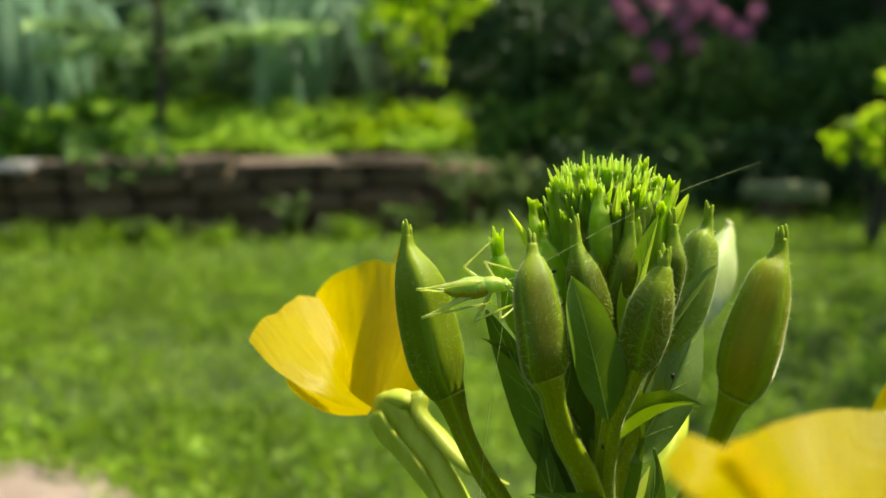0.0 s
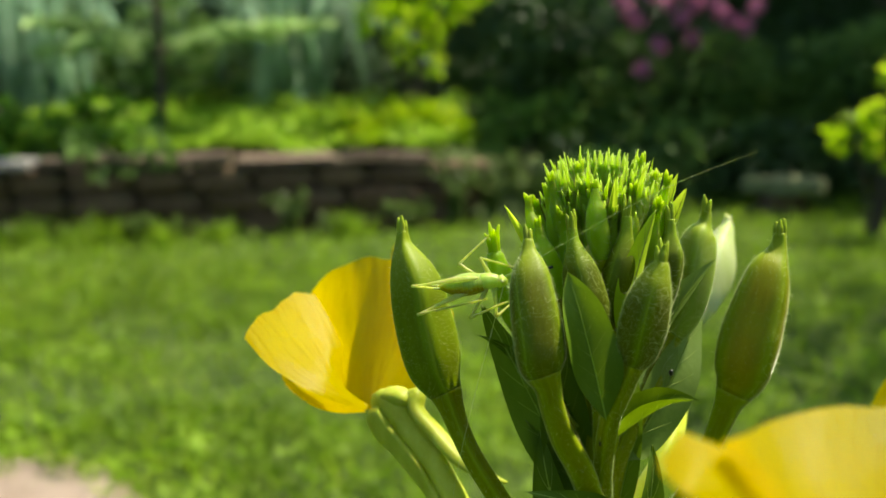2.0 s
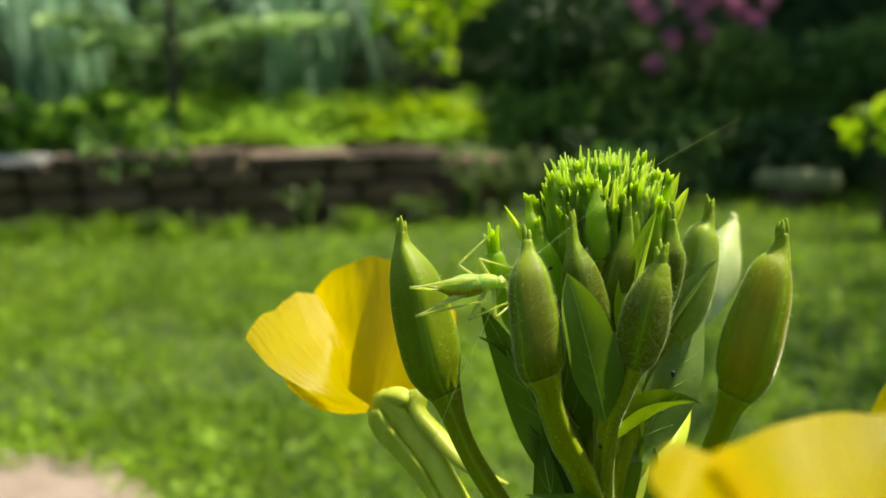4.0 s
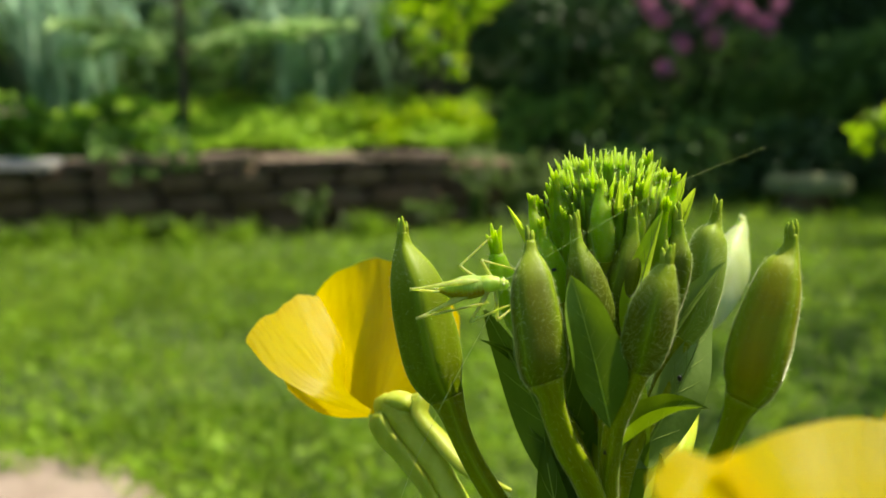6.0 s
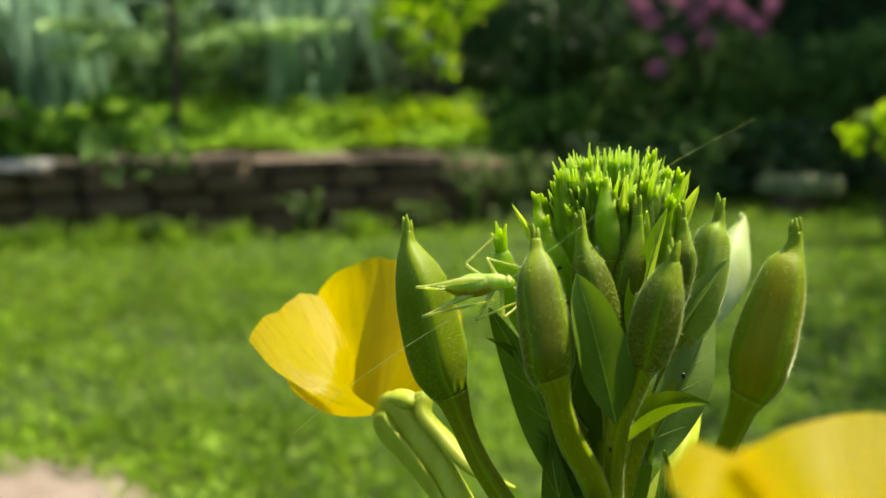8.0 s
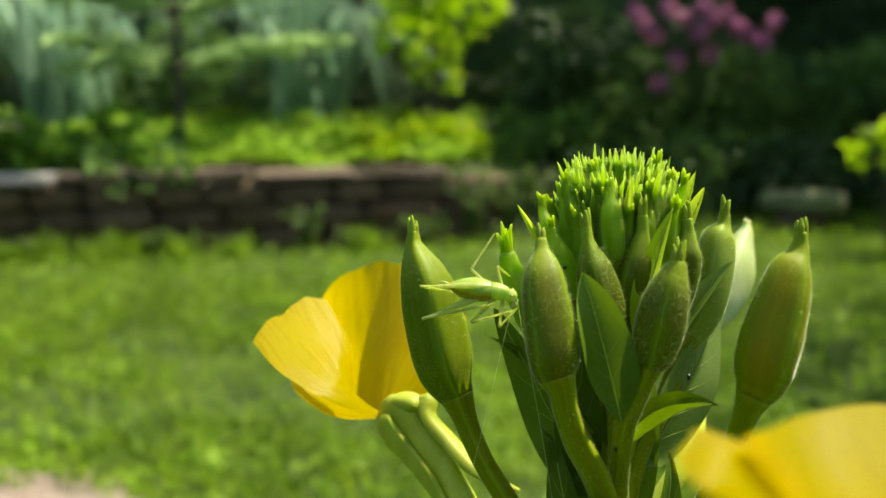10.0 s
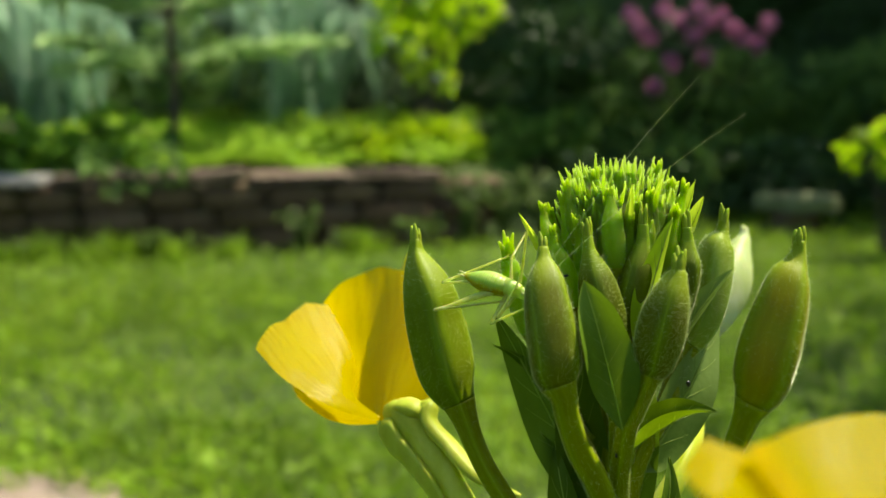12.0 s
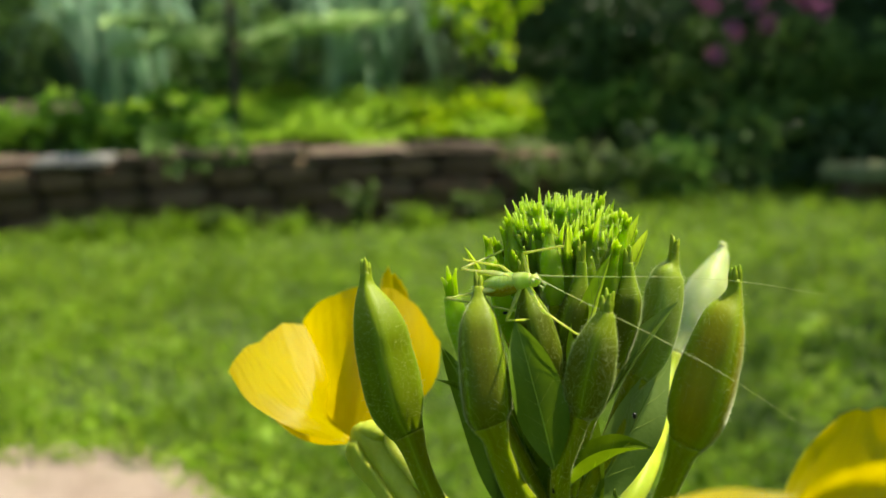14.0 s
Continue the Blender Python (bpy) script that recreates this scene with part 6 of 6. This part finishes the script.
    walk(legs['mid_far'][0], [
        (0.00, pose(0.00100, 0.00085, -0.00080, 0.0, -30.4, 150.9)),
        (8.20, pose(0.00100, 0.00085, -0.00080, 0.0, -30.4, 150.9)),
        (10.40, pose(0.00100, 0.00085, -0.00080, 0.0, -22.6, 155.9)),
        (11.00, pose(0.00100, 0.00085, -0.00080, 126.2, 74.6, 127.2)),
        (12.00, pose(0.00100, 0.00085, -0.00080, -0.0, -31.7, 113.1)),
        (12.50, pose(0.00100, 0.00085, -0.00080, 0.0, -11.4, 118.4)),
        (13.00, pose(0.00100, 0.00085, -0.00080, 0.0, -10.3, 106.5)),
        (13.50, pose(0.00100, 0.00085, -0.00080, 0.0, -7.7, 147.8)),
        (14.00, pose(0.00100, 0.00085, -0.00080, 0.0, -20.2, 143.4)),
    ])
    walk(legs['mid_far'][1], [
        (0.00, pose(0.00560, 0.00000, 0.00000, 0.0, -23.5, -97.9)),
        (8.20, pose(0.00560, 0.00000, 0.00000, 0.0, -23.5, -97.9)),
        (10.40, pose(0.00560, 0.00000, 0.00000, 0.0, -24.6, -74.1)),
        (11.00, pose(0.00560, 0.00000, 0.00000, 0.0, -9.6, 139.8)),
        (12.00, pose(0.00560, 0.00000, 0.00000, -0.0, 19.9, -23.4)),
        (12.50, pose(0.00560, 0.00000, 0.00000, 0.0, -2.9, -4.3)),
        (13.00, pose(0.00560, 0.00000, 0.00000, 0.0, 50.8, -114.8)),
        (13.50, pose(0.00560, 0.00000, 0.00000, 0.0, -21.7, -57.9)),
        (14.00, pose(0.00560, 0.00000, 0.00000, 0.0, 4.0, 24.4)),
    ])
    walk(legs['front_near'][0], [
        (0.00, pose(0.00230, -0.00070, -0.00080, 0.0, 47.4, -93.9)),
        (8.20, pose(0.00230, -0.00070, -0.00080, 0.0, 47.4, -93.9)),
        (10.40, pose(0.00230, -0.00070, -0.00080, 0.0, 16.5, -87.0)),
        (11.00, pose(0.00230, -0.00070, -0.00080, -0.0, -54.8, -119.6)),
        (12.00, pose(0.00230, -0.00070, -0.00080, -0.0, 23.5, -105.7)),
        (12.50, pose(0.00230, -0.00070, -0.00080, 0.0, 22.7, -72.3)),
        (13.00, pose(0.00230, -0.00070, -0.00080, 0.0, 6.6, -47.7)),
        (13.50, pose(0.00230, -0.00070, -0.00080, 0.0, 14.9, -58.0)),
        (14.00, pose(0.00230, -0.00070, -0.00080, 0.0, 40.1, -49.9)),
    ])
    walk(legs['front_near'][1], [
        (0.00, pose(0.00480, 0.00000, 0.00000, -0.0, 38.0, 135.5)),
        (8.20, pose(0.00480, 0.00000, 0.00000, -0.0, 38.0, 135.5)),
        (10.40, pose(0.00480, 0.00000, 0.00000, 0.0, 20.9, 155.2)),
        (11.00, pose(0.00480, 0.00000, 0.00000, 0.0, -29.2, 129.2)),
        (12.00, pose(0.00480, 0.00000, 0.00000, 0.0, -27.5, 176.3)),
        (12.50, pose(0.00480, 0.00000, 0.00000, 0.0, -9.5, 118.7)),
        (13.00, pose(0.00480, 0.00000, 0.00000, 0.0, 32.0, 38.7)),
        (13.50, pose(0.00480, 0.00000, 0.00000, -0.0, 39.6, 25.6)),
        (14.00, pose(0.00480, 0.00000, 0.00000, 0.0, 13.1, 29.4)),
    ])
    walk(legs['front_far'][0], [
        (0.00, pose(0.00230, 0.00070, -0.00080, 0.0, -42.5, 124.0)),
        (8.20, pose(0.00230, 0.00070, -0.00080, 0.0, -42.5, 124.0)),
        (10.40, pose(0.00230, 0.00070, -0.00080, 0.0, -39.0, 119.0)),
        (11.00, pose(0.00230, 0.00070, -0.00080, 0.0, 67.7, -90.9)),
        (12.00, pose(0.00230, 0.00070, -0.00080, 0.0, -59.4, 101.9)),
        (12.50, pose(0.00230, 0.00070, -0.00080, 0.0, -55.6, 42.9)),
        (13.00, pose(0.00230, 0.00070, -0.00080, 0.0, -55.3, 90.1)),
        (13.50, pose(0.00230, 0.00070, -0.00080, 0.0, -28.4, 43.5)),
        (14.00, pose(0.00230, 0.00070, -0.00080, -0.0, -63.7, 105.0)),
    ])
    walk(legs['front_far'][1], [
        (0.00, pose(0.00480, 0.00000, 0.00000, 0.0, 12.6, -123.4)),
        (8.20, pose(0.00480, 0.00000, 0.00000, 0.0, 12.6, -123.4)),
        (10.40, pose(0.00480, 0.00000, 0.00000, 0.0, 31.2, -120.7)),
        (11.00, pose(0.00480, 0.00000, 0.00000, 0.0, -1.6, 160.8)),
        (12.00, pose(0.00480, 0.00000, 0.00000, 0.0, -15.3, 2.3)),
        (12.50, pose(0.00480, 0.00000, 0.00000, -0.0, 44.9, -78.6)),
        (13.00, pose(0.00480, 0.00000, 0.00000, 0.0, 38.6, -148.7)),
        (13.50, pose(0.00480, 0.00000, 0.00000, -0.0, 36.5, -154.6)),
        (14.00, pose(0.00480, 0.00000, 0.00000, 0.0, 3.8, -95.5)),
    ])
    walk(feelers['antenna_a'], [
        (0.00, pose(0.00410, -0.00040, 0.00035, -0.0, 59.9, -117.8)),
        (1.00, pose(0.00410, -0.00040, 0.00035, 0.0, 59.1, -120.3)),
        (2.00, pose(0.00410, -0.00040, 0.00035, -0.0, 56.5, -127.3)),
        (3.00, pose(0.00410, -0.00040, 0.00035, 0.0, 52.4, -134.2)),
        (5.50, pose(0.00410, -0.00040, 0.00035, 0.0, 48.3, -141.2)),
        (6.50, pose(0.00410, -0.00040, 0.00035, -0.0, 45.4, -145.2)),
        (7.00, pose(0.00410, -0.00040, 0.00035, 0.0, 39.5, -152.6)),
        (7.50, pose(0.00410, -0.00040, 0.00035, 0.0, 27.9, -163.4)),
        (8.20, pose(0.00410, -0.00040, 0.00035, 0.0, 23.9, -164.9)),
        (10.30, pose(0.00410, -0.00040, 0.00035, -0.0, 53.6, -72.4)),
        (10.70, pose(0.00410, -0.00040, 0.00035, 0.0, -0.0, -43.8)),
        (11.00, pose(0.00410, -0.00040, 0.00035, 0.0, -7.6, -14.7)),
        (11.30, pose(0.00410, -0.00040, 0.00035, 0.0, -5.1, -37.3)),
        (11.50, pose(0.00410, -0.00040, 0.00035, -0.0, 7.1, -82.4)),
        (11.70, pose(0.00410, -0.00040, 0.00035, 0.0, 8.7, -118.3)),
        (11.90, pose(0.00410, -0.00040, 0.00035, 0.0, -51.4, 57.1)),
        (12.20, pose(0.00410, -0.00040, 0.00035, 0.0, -11.0, 16.6)),
        (12.50, pose(0.00410, -0.00040, 0.00035, -0.0, 15.8, 3.2)),
        (13.00, pose(0.00410, -0.00040, 0.00035, 0.0, 6.3, 6.2)),
        (13.20, pose(0.00410, -0.00040, 0.00035, 0.0, 35.8, -17.8)),
        (13.30, pose(0.00410, -0.00040, 0.00035, 0.0, 30.9, -10.2)),
        (13.40, pose(0.00410, -0.00040, 0.00035, -0.0, 23.0, -6.3)),
        (13.50, pose(0.00410, -0.00040, 0.00035, 0.0, 25.1, -8.4)),
        (13.60, pose(0.00410, -0.00040, 0.00035, 0.0, 17.2, 2.1)),
        (13.70, pose(0.00410, -0.00040, 0.00035, 0.0, 31.2, -22.5)),
        (13.80, pose(0.00410, -0.00040, 0.00035, -0.0, 30.5, -19.2)),
        (14.00, pose(0.00410, -0.00040, 0.00035, 0.0, 31.9, -15.6)),
    ])
    walk(feelers['antenna_b'], [
        (0.00, pose(0.00410, 0.00040, 0.00035, 0.0, -23.6, -0.3)),
        (1.50, pose(0.00410, 0.00040, 0.00035, 0.0, -22.9, -1.2)),
        (2.40, pose(0.00410, 0.00040, 0.00035, 0.0, -27.5, 2.1)),
        (3.00, pose(0.00410, 0.00040, 0.00035, -0.0, -31.4, 4.9)),
        (5.50, pose(0.00410, 0.00040, 0.00035, -0.0, -26.5, 2.2)),
        (6.50, pose(0.00410, 0.00040, 0.00035, -0.0, -23.3, 1.1)),
        (7.50, pose(0.00410, 0.00040, 0.00035, 0.0, -28.0, 3.6)),
        (8.20, pose(0.00410, 0.00040, 0.00035, 0.0, -29.8, 4.6)),
        (10.30, pose(0.00410, 0.00040, 0.00035, -0.0, 52.2, -67.1)),
        (10.70, pose(0.00410, 0.00040, 0.00035, -0.0, 5.4, -41.6)),
        (11.00, pose(0.00410, 0.00040, 0.00035, 0.0, -68.5, 33.5)),
        (11.30, pose(0.00410, 0.00040, 0.00035, 0.0, -15.2, -22.7)),
        (11.50, pose(0.00410, 0.00040, 0.00035, 0.0, -29.8, 43.5)),
        (11.70, pose(0.00410, 0.00040, 0.00035, 0.0, -38.0, 49.4)),
        (12.00, pose(0.00410, 0.00040, 0.00035, 0.0, -47.1, 58.9)),
        (12.20, pose(0.00410, 0.00040, 0.00035, -0.0, -26.7, 37.5)),
        (12.50, pose(0.00410, 0.00040, 0.00035, 0.0, -0.2, 20.1)),
        (12.70, pose(0.00410, 0.00040, 0.00035, 0.0, -22.1, 36.1)),
        (13.00, pose(0.00410, 0.00040, 0.00035, 0.0, -19.6, 40.2)),
        (13.20, pose(0.00410, 0.00040, 0.00035, 0.0, -13.0, 37.0)),
        (13.30, pose(0.00410, 0.00040, 0.00035, -0.0, -12.2, 36.6)),
        (13.40, pose(0.00410, 0.00040, 0.00035, 0.0, 16.0, 16.9)),
        (13.50, pose(0.00410, 0.00040, 0.00035, 0.0, 17.2, 15.0)),
        (13.60, pose(0.00410, 0.00040, 0.00035, -0.0, 4.6, 24.3)),
        (13.70, pose(0.00410, 0.00040, 0.00035, -0.0, 27.6, 7.5)),
        (13.80, pose(0.00410, 0.00040, 0.00035, 0.0, 18.7, 12.3)),
        (14.00, pose(0.00410, 0.00040, 0.00035, 0.0, 19.8, 13.8)),
    ])


motions()
